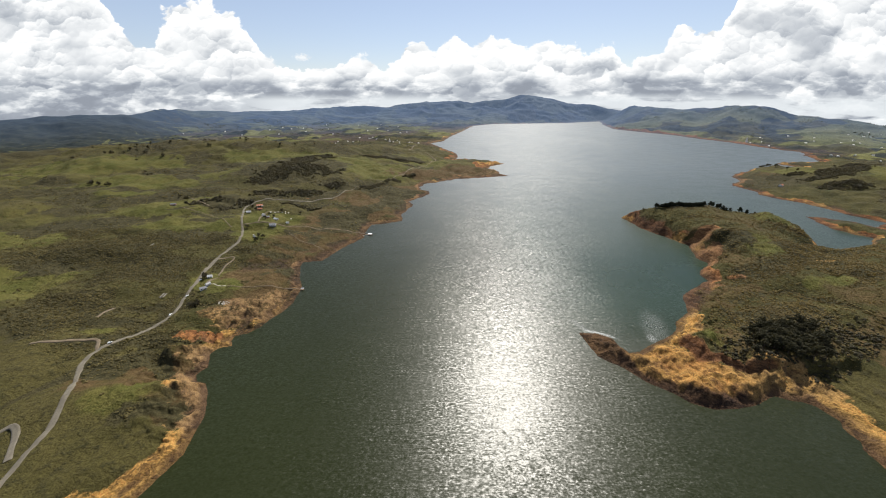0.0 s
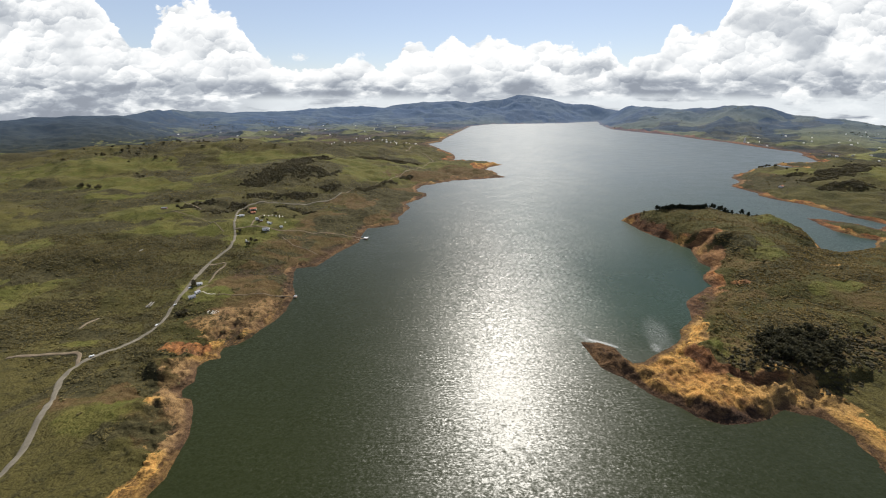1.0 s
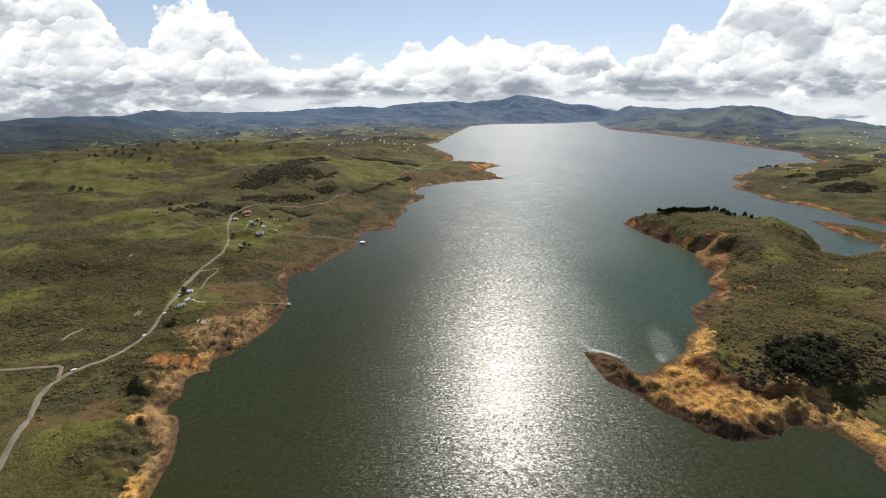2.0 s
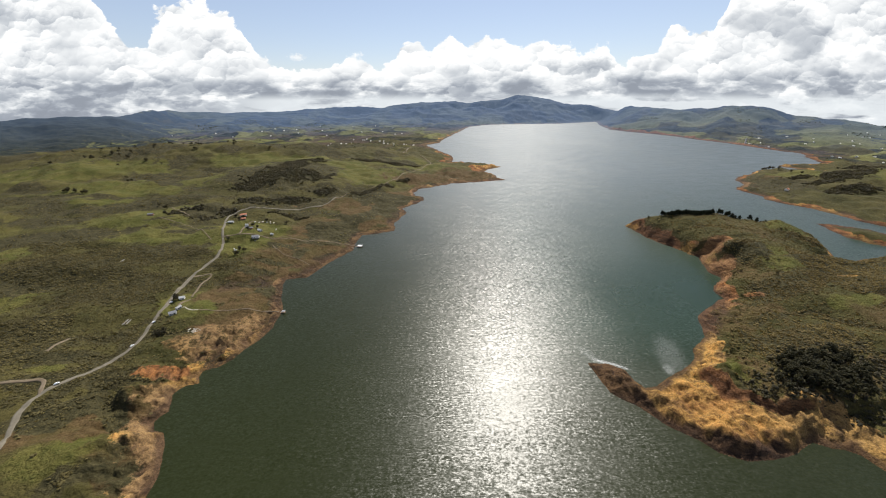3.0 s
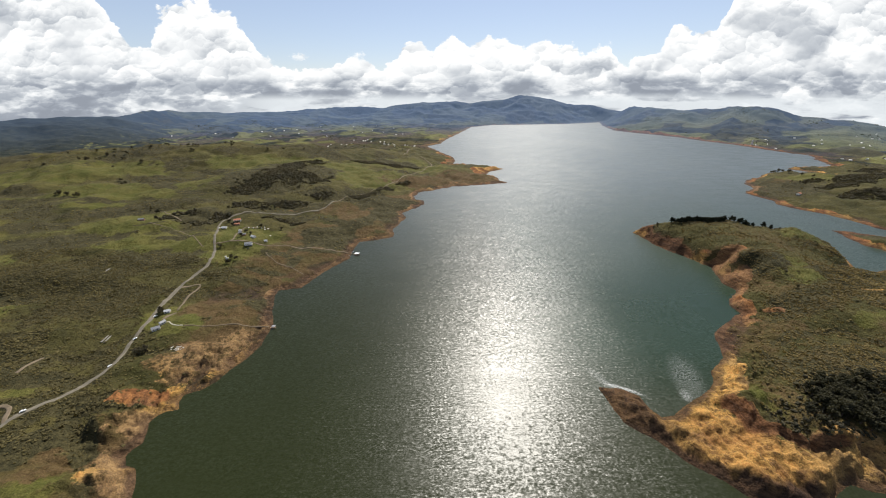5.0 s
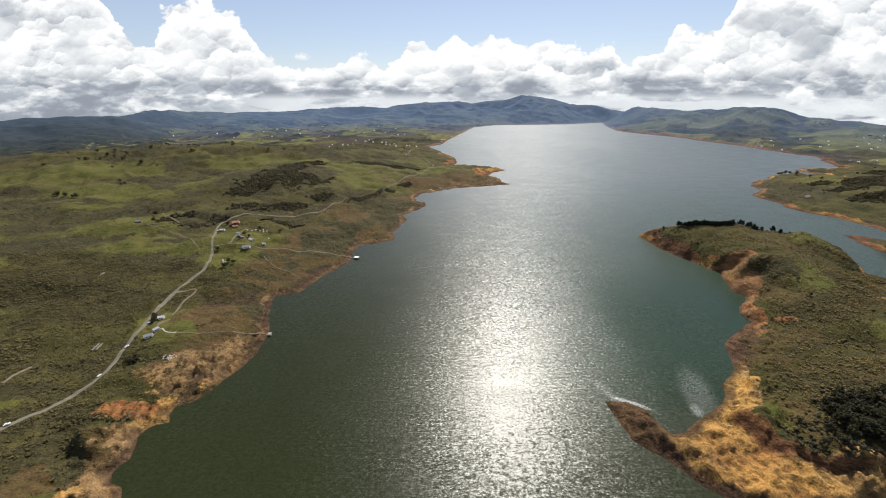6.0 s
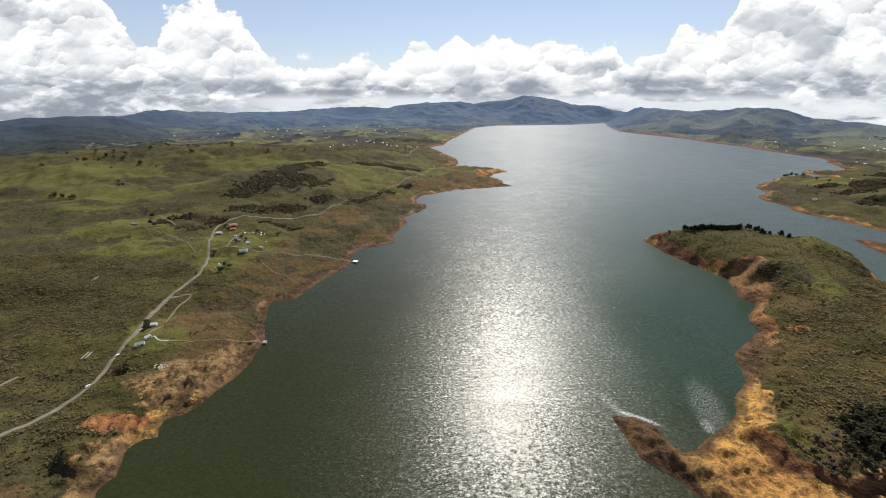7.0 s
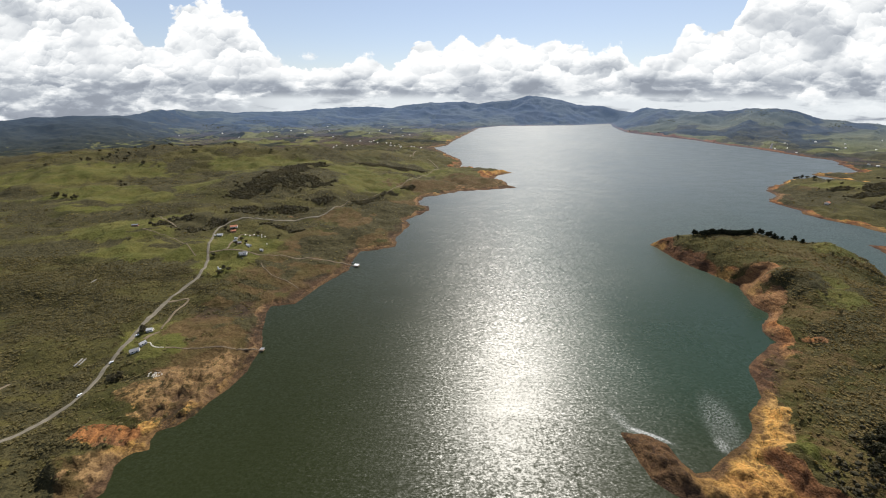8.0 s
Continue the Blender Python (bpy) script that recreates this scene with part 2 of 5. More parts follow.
def water_material():
    m, k, b = material("lake_water")
    at = place(k)
    split = k.node("ShaderNodeSeparateXYZ")
    k.put(split.inputs[0], at)
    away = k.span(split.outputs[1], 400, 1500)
    gust = k.noise(k.scaled(at, (0.0034, 0.0020, 1)), 1.0, 5.0, 0.6)
    streak = k.noise(k.scaled(at, (0.012, 0.034, 1)), 1.0, 5.0, 0.6)
    # flecks of spray where gusts fall over the spit and into the cove
    squall = 0.0
    for x, y, a, c, turn, strength in ((247, 327, 6, 9, -20, 0.44), (262, 350, 15, 34, -22, 0.27), (170, 350, 5, 16, 24, 0.30), (187, 336, 20, 3, -25, 0.62)):
        cs, sn = math.cos(radians(turn)), math.sin(radians(turn))
        px, py = k.math("SUBTRACT", split.outputs[0], x), k.math("SUBTRACT", split.outputs[1], y)
        dx = k.math("DIVIDE", k.math("ADD", k.math("MULTIPLY", px, cs), k.math("MULTIPLY", py, sn)), a)
        dy = k.math("DIVIDE", k.math("SUBTRACT", k.math("MULTIPLY", py, cs), k.math("MULTIPLY", px, sn)), c)
        ring = k.math("ADD", k.math("MULTIPLY", dx, dx), k.math("MULTIPLY", dy, dy))
        squall = k.math("MAXIMUM", k.span(ring, 1.9, 0.0, 0.0, strength), squall)
    fleck = k.noise(k.scaled(at, (0.9, 0.55, 1)), 1.0, 4.0, 0.7)
    spray = k.math("MULTIPLY", squall, k.span(k.math("ADD", fleck, k.math("MULTIPLY", squall, 0.16)), 0.50, 0.68))
    rough = k.span(gust, 0.35, 0.65, 0.338, 0.366)
    # calm in the lee of the spit
    lee = k.math("MULTIPLY", k.math("MULTIPLY", k.span(split.outputs[0], 185, 260), k.span(split.outputs[1], 305, 350)), k.span(split.outputs[1], 640, 480))
    rough = k.math("SUBTRACT", rough, k.math("MULTIPLY", lee, 0.085))
    rough = k.math("ADD", rough, k.math("MULTIPLY", away, k.span(streak, 0.35, 0.65, 0.02, 0.09)))
    k.put(b.inputs["Roughness"], rough)
    # the wind blows along the lake, so the surface slopes more that way than across
    along = k.node("ShaderNodeCombineXYZ")
    along.inputs[1].default_value = 1.0
    b.inputs["Anisotropic"].default_value = 0.24
    k.put(b.inputs["Tangent"], along.outputs[0])
    murk = k.mix(k.span(gust, 0.3, 0.7), (0.0105, 0.0135, 0.0004), (0.0135, 0.0168, 0.0014))
    cove = k.math("MULTIPLY", k.span(split.outputs[0], 60, 200), k.span(split.outputs[1], 260, 420))
    murk = k.mix(cove, murk, (0.0140, 0.0285, 0.0140))
    murk = k.mix(away, murk, (0.050, 0.066, 0.066))  # paler base colour stands in for sky reflection on the far water
    k.put(b.inputs["Base Color"], k.mix(spray, murk, (0.62, 0.62, 0.60)))
    b.inputs["IOR"].default_value, b.inputs["Specular IOR Level"].default_value = 1.33, 0.50
    # wind waves of three sizes, as slopes of the surface
    slope_x, slope_y = 0.0, 0.0
    for factors, detail, amount in (((0.50, 0.84, 1), 2.0, 0.46), ((0.23, 0.42, 1), 2.0, 0.34), ((0.020, 0.060, 1), 3.0, 0.06)):
        tilt = k.node("ShaderNodeSeparateColor")
        k.put(tilt.inputs[0], k.noise(k.scaled(at, factors), 1.0, detail, 0.6, color=True))
        slope_x = k.math("MULTIPLY_ADD", k.math("SUBTRACT", tilt.outputs[0], 0.5), amount * 0.78, slope_x)
        slope_y = k.math("MULTIPLY_ADD", k.math("SUBTRACT", tilt.outputs[1], 0.5), amount * 1.12, slope_y)
    calm = k.math("MULTIPLY", k.span(streak, 0.30, 0.65, 0.72, 1.2), k.span(gust, 0.35, 0.65, 0.8, 1.15))
    normal = k.node("ShaderNodeCombineXYZ")
    k.put(normal.inputs[0], k.math("MULTIPLY", slope_x, calm)), k.put(normal.inputs[1], k.math("MULTIPLY", slope_y, calm))
    normal.inputs[2].default_value = 1.0
    unit = k.node("ShaderNodeVectorMath")
    unit.operation = "NORMALIZE"
    k.put(unit.inputs[0], normal.outputs[0])
    k.put(b.inputs["Normal"], unit.outputs[0])
    return m


def leaf_material(name, dark, light):
    """Leaves: part of the light shines through them."""
    m, k, b = material(name)
    geo = k.node("ShaderNodeNewGeometry").outputs["Random Per Island"]
    each = k.node("ShaderNodeObjectInfo").outputs["Random"]
    patch = k.noise(place(k), 0.02, 3.0)
    f = k.math("ADD", k.math("MULTIPLY", geo, 0.5), k.math("ADD", k.math("MULTIPLY", each, 0.2), k.span(patch, 0.35, 0.65, 0, 0.45)))
    color = k.mix(f, dark, light)
    k.put(b.inputs["Base Color"], color)
    b.inputs["Roughness"].default_value = 0.8
    b.inputs["Specular IOR Level"].default_value = 0.15
    glow = k.node("ShaderNodeBsdfTranslucent")
    k.put(glow.inputs[0], k.mix(1.0, color, (1.25, 1.15, 0.7), "MULTIPLY"))
    both = k.node("ShaderNodeMixShader")
    both.inputs[0].default_value = 0.42
    k.put(both.inputs[1], b.outputs[0]), k.put(both.inputs[2], glow.outputs[0])
    end = [n for n in m.node_tree.nodes if n.type == "OUTPUT_MATERIAL"][0]
    k.put(end.inputs[0], both.outputs[0])
    return m


def road_material(name, a, c):
    m, k, b = material(name)
    at = place(k)
    color = k.mix(k.span(k.noise(at, 0.12, 6.0, 0.65), 0.35, 0.65), a, c)
    color = k.mix(k.span(k.noise(at, 1.7, 4.0), 0.5, 0.75, 0, 0.5), color, tuple(v * 0.6 for v in a))
    k.put(b.inputs["Base Color"], color)
    b.inputs["Roughness"].default_value = 0.95
    bumped(k, b, k.noise(at, 1.2, 5.0), 0.15)
    return m


GROUND = ground_material("grass_scrub_and_earth")
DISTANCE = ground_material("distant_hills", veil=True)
WATER = water_material()
LEAF_SCRUB = leaf_material("scrub_leaves", (0.070, 0.060, 0.027), (0.155, 0.128, 0.052))
LEAF_HEADLAND = leaf_material("headland_scrub_leaves", (0.086, 0.066, 0.030), (0.185, 0.142, 0.056))
LEAF_TREE = leaf_material("tree_leaves", (0.043, 0.039, 0.026), (0.098, 0.086, 0.050))
LEAF_FAR = leaf_material("far_tree_leaves", (0.040, 0.047, 0.036), (0.075, 0.082, 0.055))
LEAF_GROVE = leaf_material("grove_leaves", (0.025, 0.026, 0.016), (0.076, 0.070, 0.038))
LEAF_PINE = leaf_material("pine_needles", (0.011, 0.015, 0.008), (0.028, 0.032, 0.016))
BARK = plain("bark", (0.085, 0.060, 0.042), 0.9, size=0.4, bump=0.02)
GRAVEL_ROAD = road_material("gravel_road", (0.092, 0.079, 0.056), (0.136, 0.117, 0.084))
DIRT_TRACK = road_material("dirt_track", (0.092, 0.068, 0.040), (0.140, 0.105, 0.065))

# ---- the lie of the land: shoreline, banks, hills and distant ranges, in metres ----
WEST_NEAR = [
    (-218, 216), (-224, 229), (-233, 242), (-242, 254), (-252, 256), (-259, 265), (-258, 270), (-254, 276), (-259, 288), (-264, 296), (-263, 304),
    (-257, 309), (-248, 311), (-253, 319), (-255, 327), (-241, 334), (-232, 345), (-228, 360), (-218, 378), (-213, 402), (-215, 431), (-217, 441),
    (-230, 470), (-246, 509), (-247, 526), (-217, 534), (-210, 553), (-202, 577), (-184, 609), (-166, 640), (-172, 688), (-167, 718), (-128, 730),
    (-102, 743), (-106, 792), (-95, 838), (-85, 872), (-102, 900), (-68, 949), (-48, 981), (-53, 1015), (-74, 1027), (-84, 1052),
]
WEST_FAR = [
    (-72, 1105), (-14, 1140), (32, 1178), (128, 1201), (230, 1233), (204, 1260), (202, 1315), (162, 1366), (190, 1419), (251, 1477), (207, 1514),
    (114, 1554), (41, 1582), (64, 1669), (51, 1765), (4, 1894), (-90, 2161), (-13, 2265), (4, 2381), (44, 2577), (171, 3083), (262, 3479), (496, 3749),
    (915, 3813), (1290, 3880), (1589, 4038), (1748, 4121),
]
EAST_FAR = [
    (1584, 3646), (1467, 3156), (1513, 3003), (1617, 2776), (1689, 2618), (1709, 2412), (1774, 2209), (1779, 2014), (1801, 1869), (1837, 1831),
    (1712, 1649), (1660, 1537), (1563, 1513), (1469, 1514), (1401, 1465), (1425, 1418), (1438, 1334), (1406, 1354), (1340, 1376), (1306, 1397),
    (1233, 1377), (1142, 1307), (1071, 1270), (1017, 1210), (1006, 1155), (924, 1098), (935, 1039), (937, 1009), (920, 975), (933, 938), (964, 894),
    (978, 841), (979, 794), (989, 772), (1003, 732), (945, 704), (939, 739), (900, 769), (864, 780), (852, 736), (843, 696), (858, 662), (871, 644),
]
EAST_NEAR = [
    (816, 599), (784, 599), (763, 595), (715, 580), (707, 591), (738, 634), (774, 694), (760, 756), (690, 782), (596, 781), (492, 778), (417, 768),
    (427, 706), (450, 651), (470, 603), (457, 571), (449, 547), (457, 527), (425, 502), (414, 488), (413, 466), (402, 462), (372, 442), (349, 426),
    (339, 412), (332, 396), (325, 380), (316, 374), (295, 359), (289, 349), (276, 336), (243, 317), (221, 303), (208, 301), (202, 310), (199, 326),
    (183, 336), (163, 337), (165, 325), (167, 307), (170, 296), (190, 279), (204, 259), (223, 246), (232, 234), (249, 228), (264, 226), (291, 231),
    (318, 242),
]
EAST_END = [
    (329, 237), (338, 236), (353, 225), (351, 213), (347, 192), (343, 173),
]
# the reservoir goes on behind the flight line and ends there
SOUTH = [(340, 130), (352, 30), (440, -160), (680, -560), (520, -1200), (40, -1560), (-400, -1050), (-480, -480), (-340, -130), (-240, 90), (-212, 180)]
SHORE = np.array(WEST_NEAR + WEST_FAR + EAST_FAR + EAST_NEAR + EAST_END + SOUTH, float)

# banks: x, y, height of the bank, the run over which it rises, width of the bare belt
BANKS = np.array([
    (-255, 213, 17, 27, 21), (-284, 296, 13, 33, 24), (-267, 377, 11, 45, 38), (-308, 475, 15, 90, 9), (-303, 599, 24, 107, 10), (-219, 710, 26, 114, 9),
    (-156, 870, 26, 92, 12), (-114, 1039, 20, 97, 22), (108, 1261, 14, 75, 60), (-1, 1567, 16, 109, 50), (-97, 2130, 10, 120, 40), (123, 3102, 8, 197, 30),
    (1825, 2503, 22, 144, 54), (1716, 1639, 10, 91, 34),
], float)
BANKS_EAST = np.array([
    (1109, 1186, 18, 94, 22), (989, 749, 5, 30, 20), (450, 720, 38, 20, 13), (495, 601, 46, 24, 9),
    (455, 516, 24, 26, 12), (363, 418, 14, 53, 8), (254, 293, 9, 14, 46), (186, 311, 8, 9, 62), (288, 241, 10, 9, 42), (360, 194, 13, 26, 31),
    (770, 640, 20, 30, 5), (715, 555, 16, 34, 5), (440, 310, 11, 50, 16), (-235, 90, 26, 29, 41), (336, 50, 26, 29, 29),
], float)
BANKS = np.concatenate([BANKS, BANKS_EAST])

# hills: x, y, half-widths along and across, turn in degrees, height
HILLS = [
    (518, 642, 105, 55, -15, 4), (706, 682, 34, 30, -10, 21), (642, 438, 141, 100, 10, 5), (900, 369, 245, 184, 0, 6),
    (-490, 1170, 140, 150, 20, 36), (-920, 1530, 420, 150, 6, 62), (-340, 1330, 160, 90, -10, 8), (-1439, 1363, 423, 244, 20, 22), (-794, 1053, 193, 105, 10, 6),
    (-378, 248, 75, 54, 30, 6), (1295, 1187, 204, 102, -30, 14), (1699, 1059, 351, 210, 10, 16), (1273, 821, 222, 167, 20, 12),
]

# knolls and hollows close to the water: x, y, half-widths along and across, turn in degrees, height
KNOLLS = [
    (490, 600, 26, 6, 8, -8), (478, 552, 11, 8, 20, -6), (470, 628, 22, 7, -30, 5), (484, 574, 22, 6, 0, 5), (238, 249, 9, 8, 0, 5), (300, 243, 11, 6, 0, 4.5),
    (214, 268, 15, 6, -40, 3), (188, 294, 20, 5, -52, 3), (262, 262, 14, 9, 0, 3), (224, 258, 4, 9, -30, -3), (276, 236, 4, 8, 10, -4), (-287, 226, 34, 18, 20, 8),
    (-296, 268, 30, 5, -38, -7), (-284, 308, 16, 9, 0, 4),
]
# the scrubby shelf over the yellow cliff ends in a low scarp: x, y, half-widths, height
SHELF = (354, 312, 78, 49, 8.0)

# the ranges round the valley: bearing in degrees (east of the flight line), crest's distance, angle of its crest above the eye's level
RANGES = np.array([
    (-62, 3500, -2.6), (-51, 3570, -2.49), (-49, 3580, -2.32), (-47, 3590, -2.31), (-45.6, 3610, -2.25), (-42.3, 3680, -2.15), (-39.7, 4060, -1.86),
    (-36.9, 4410, -1.68), (-34.6, 4510, -1.94), (-32.1, 4520, -2.07), (-30.9, 4530, -2.24), (-27.4, 4550, -2.18), (-23.8, 4580, -2.18),
    (-19.1, 4600, -1.87), (-15.9, 4620, -1.6), (-12.6, 4630, -1.55), (-9.2, 4640, -1.74), (-5.7, 4660, -1.28), (-1.3, 4670, -0.97), (2.2, 4690, -0.98),
    (4, 4700, -1.22),
], float)
RANGES = np.concatenate([RANGES, np.array([
    (8.2, 4720, -0.5), (11.6, 4750, -0.04), (14.1, 4760, -0.35), (18.2, 4770, -1.04), (21.4, 4770, -1.17), (24.1, 4600, -1.82), (26.6, 4340, -1.5),
    (29.3, 4160, -1.68), (32, 4000, -1.99), (34.5, 3940, -1.94), (37.8, 3860, -1.48), (40.5, 3800, -1.5), (42.1, 3780, -1.77), (44.7, 3760, -2.41),
    (46.5, 3740, -2.57), (48.2, 3730, -2.66), (50.9, 3700, -3.11), (56, 3700, -3.3), (62, 3700, -3.3), (120, 4000, 1), (180, 4200, 2), (240, 4000, 1),
], float)])
EYE_X, EYE_Y, EYE_Z = 4.0, 64.0, 270.5


def lattice(ix, iy, seed):
    """A random number from 0 to 1 for each whole-number place."""
    h = (ix.astype(np.int64) * 374761393 + iy.astype(np.int64) * 668265263 + seed * 2147483647) & 0xFFFFFFFF
    h = ((h ^ (h >> 13)) * 1274126177) & 0xFFFFFFFF
    return ((h ^ (h >> 16)) & 0xFFFF) / 65535.0


def grain(x, y, size, seed=1, octaves=4):
    """Smooth noise from about -1 to 1 with features of that many metres."""
    total, gain, norm = np.zeros_like(x), 1.0, 0.0
    for k in range(octaves):
        u, v = x / size * 2**k + 17.3 * k, y / size * 2**k - 9.1 * k
        iu, iv = np.floor(u), np.floor(v)
        fu, fv = u - iu, v - iv
        fu, fv = fu * fu * fu * (fu * (fu * 6 - 15) + 10), fv * fv * fv * (fv * (fv * 6 - 15) + 10)
        a, b = lattice(iu, iv, seed + k), lattice(iu + 1, iv, seed + k)
        c, d = lattice(iu, iv + 1, seed + k), lattice(iu + 1, iv + 1, seed + k)
        total += gain * (2 * ((a * (1 - fu) + b * fu) * (1 - fv) + (c * (1 - fu) + d * fu) * fv) - 1)
        norm += gain
        gain *= 0.5
    return total / norm * 1.6


def ease(a, b, x):
    s = np.clip((x - a) / (b - a), 0, 1)
    return s * s * (3 - 2 * s)


def from_shore(x, y):
    """Distance from the waterline: on land more than 0, in the lake less."""
    best, inside = np.full(x.shape, 1e12), np.zeros(x.shape, bool)
    for (ax, ay), (bx, by) in zip(SHORE, np.roll(SHORE, -1, axis=0)):
        ex, ey = bx - ax, by - ay
        s = np.clip(((x - ax) * ex + (y - ay) * ey) / (ex * ex + ey * ey), 0, 1)
        best = np.minimum(best, (x - ax - s * ex) ** 2 + (y - ay - s * ey) ** 2)
        if ay != by:
            inside ^= ((ay > y) != (by > y)) & (x < ax + (y - ay) * ex / ey)
    return np.where(inside, -1.0, 1.0) * np.sqrt(best)


def bank(x, y):
    """Height, run and bare belt of the bank near a place."""
    weight, sums = np.zeros_like(x), [np.zeros_like(x) for _ in range(3)]
    for bx, by, *values in BANKS:
        w = 1 / ((x - bx) ** 2 + (y - by) ** 2 + 600.0) ** 1.6
        weight += w
        for s, v in zip(sums, values):
            s += w * v
    return [s / weight for s in sums]


def shelf(x, y):
    """Below 1 on the shelf over the yellow cliff, 1 along its scarp."""
    u, v = np.abs(x - SHELF[0]) / SHELF[2], np.abs(y - SHELF[1]) / SHELF[3]
    return (u**4 + v**4) ** 0.25 + 0.07 * grain(x, y, 17, 62, 3)


def land(x, y):
    """Ground height, distance from the waterline and the width of the bare belt at each place."""
    x, y = np.asarray(x, float), np.asarray(y, float)
    r, bearing = np.hypot(x - EYE_X, y - EYE_Y), np.degrees(np.arctan2(x - EYE_X, y - EYE_Y))
    d = from_shore(x, y)
    near = np.clip(r / 800, 0.35, 5)
    d = d + grain(x, y, 19, 3, 3) * 2.8 * near * ease(0, 1, 1 - np.abs(d) / (30 * near))
    high, run, bare = bank(x, y)
    up = np.maximum(d, 0)
    z = high * (1 - np.exp(-up / run * (1 + 0.35 * grain(x, y, 46, 8, 2))))
    # the valley floor beyond the western rise lies low
    z = z * (1 - 0.65 * ease(1650, 2100, y) * ease(100, -200, x))
    firm = ease(0, 90, up)
    for hx, hy, sx, sy, turn, tall in HILLS:
        c, s = np.cos(np.radians(turn)), np.sin(np.radians(turn))
        u, v = (x - hx) * c + (y - hy) * s, (y - hy) * c - (x - hx) * s
        z = z + tall * np.exp(-0.5 * (u / sx) ** 2 - 0.5 * (v / sy) ** 2) * firm
    shore_firm = ease(0, 14, up)
    for hx, hy, sx, sy, turn, tall in KNOLLS:
        c, s = np.cos(np.radians(turn)), np.sin(np.radians(turn))
        u, v = (x - hx) * c + (y - hy) * s, (y - hy) * c - (x - hx) * s
        z = z + tall * np.exp(-0.5 * (u / sx) ** 2 - 0.5 * (v / sy) ** 2) * shore_firm
    z = z + SHELF[4] * ease(1.05, 0.93, shelf(x, y)) * ease(6, 26, up)
    # rolling ground, gullies and rough banks
    z = z + firm * (grain(x, y, 270, 21, 3) * 6.0 + (np.abs(grain(x, y, 150, 5, 3)) - 0.35) * 11.0) * (1 + r / 4000)
    plain = 1 - 0.75 * ease(0, -60, x) * ease(370, 420, y)
    z = z + ease(0, 16, up) * (grain(x, y, 24, 40, 4) * 2.3 + (np.abs(grain(x, y, 36, 44, 4)) - 0.3) * 6.0 * ease(90, 25, up) * plain)
    gully = ease(2, 12, up) * ease(70, 25, up) * ease(700, 350, r) * plain
    z = z + gully * ((0.3 - np.abs(grain(x, y, 15, 48, 3))) * -4.0)
    crag = ease(0, 6, up) * ease(1.7, 0.9, up / np.maximum(bare, 1)) * ease(800, 500, r)
    z = z + crag * ((0.32 - np.abs(grain(x, y, 11, 51, 4))) * 3.4 + (0.3 - np.abs(grain(x, y, 4.5, 53, 2))) * 0.4)
    # distant ranges
    far = np.interp(bearing % 360, np.concatenate([RANGES[RANGES[:, 0] >= 0, 0], RANGES[RANGES[:, 0] < 0, 0] + 360]),
                    np.concatenate([RANGES[RANGES[:, 0] >= 0, 1], RANGES[RANGES[:, 0] < 0, 1]]), period=360)
    lift = np.interp(bearing % 360, np.concatenate([RANGES[RANGES[:, 0] >= 0, 0], RANGES[RANGES[:, 0] < 0, 0] + 360]),
                     np.concatenate([RANGES[RANGES[:, 0] >= 0, 2], RANGES[RANGES[:, 0] < 0, 2]]), period=360)
    crest = EYE_Z + far * np.tan(np.radians(lift)) + 10
    foot = far - 950 - 150 * ease(20, 30, np.abs(bearing))
    s = np.clip((r - foot) / (far - foot), 0, None)
    slope = np.where(s < 1, ease(0, 1, s) * 0.55 + 0.45 * np.clip(s, 0, 1) ** 2, 1 - 0.9 * (s - 1))
    fold = np.abs(grain(bearing * 70, r, 480, 60, 4))
    rise = crest * slope * (1 - (0.55 * fold - 0.08) * ease(0, 0.25, s) * (1 - 0.75 * ease(0.75, 1, s) * ease(1.3, 1, s)))
    z = z * (1 - 0.6 * ease(0.1, 0.6, s)) + np.maximum(rise, 0) * ease(0, 330, up)
    z = np.where(s > 1, np.minimum(z, crest * slope + 3), z)
    z = np.where(d > 0, np.maximum(z, 0.04 * np.minimum(up, 30) + 0.02), np.maximum(-0.12 * -d, -9.0))
    return z, d, bare


def height(x, y):
    return float(land(np.array([x]), np.array([y]))[0][0])

# ---- ground, distance and water ----
def mesh_of(name, verts, faces_flat, sides, mat, smooth=True):
    """A mesh from arrays: corners, and faces that all have the same number of sides."""
    me = bpy.data.meshes.new(name)
    n = len(faces_flat) // sides
    me.vertices.add(len(verts))
    me.vertices.foreach_set("co", np.ascontiguousarray(verts, np.float32).ravel())
    me.loops.add(len(faces_flat))
    me.loops.foreach_set("vertex_index", np.ascontiguousarray(faces_flat, np.int32))
    me.polygons.add(n)
    me.polygons.foreach_set("loop_start", np.arange(0, n * sides, sides, dtype=np.int32))
    me.polygons.foreach_set("loop_total", np.full(n, sides, np.int32))
    me.polygons.foreach_set("use_smooth", np.full(n, smooth))
    me.update(calc_edges=True)
    me.validate()
    if mat:
        me.materials.append(mat)
    return me


def blot(x, y, spots):
    """How far each place lies in any of the spots: x, y, half-widths, turn in degrees."""
    best, torn = np.zeros_like(x), 0.30 * grain(x, y, 42, 55, 4) + 0.26 * grain(x, y, 13, 58, 3)
    for sx, sy, a, b, turn in spots:
        c, s = np.cos(np.radians(turn)), np.sin(np.radians(turn))
        u, v = ((x - sx) * c + (y - sy) * s) / a, ((y - sy) * c - (x - sx) * s) / b
        best = np.maximum(best, ease(1.35, 0.65, np.sqrt(u * u + v * v) + torn))
    return best


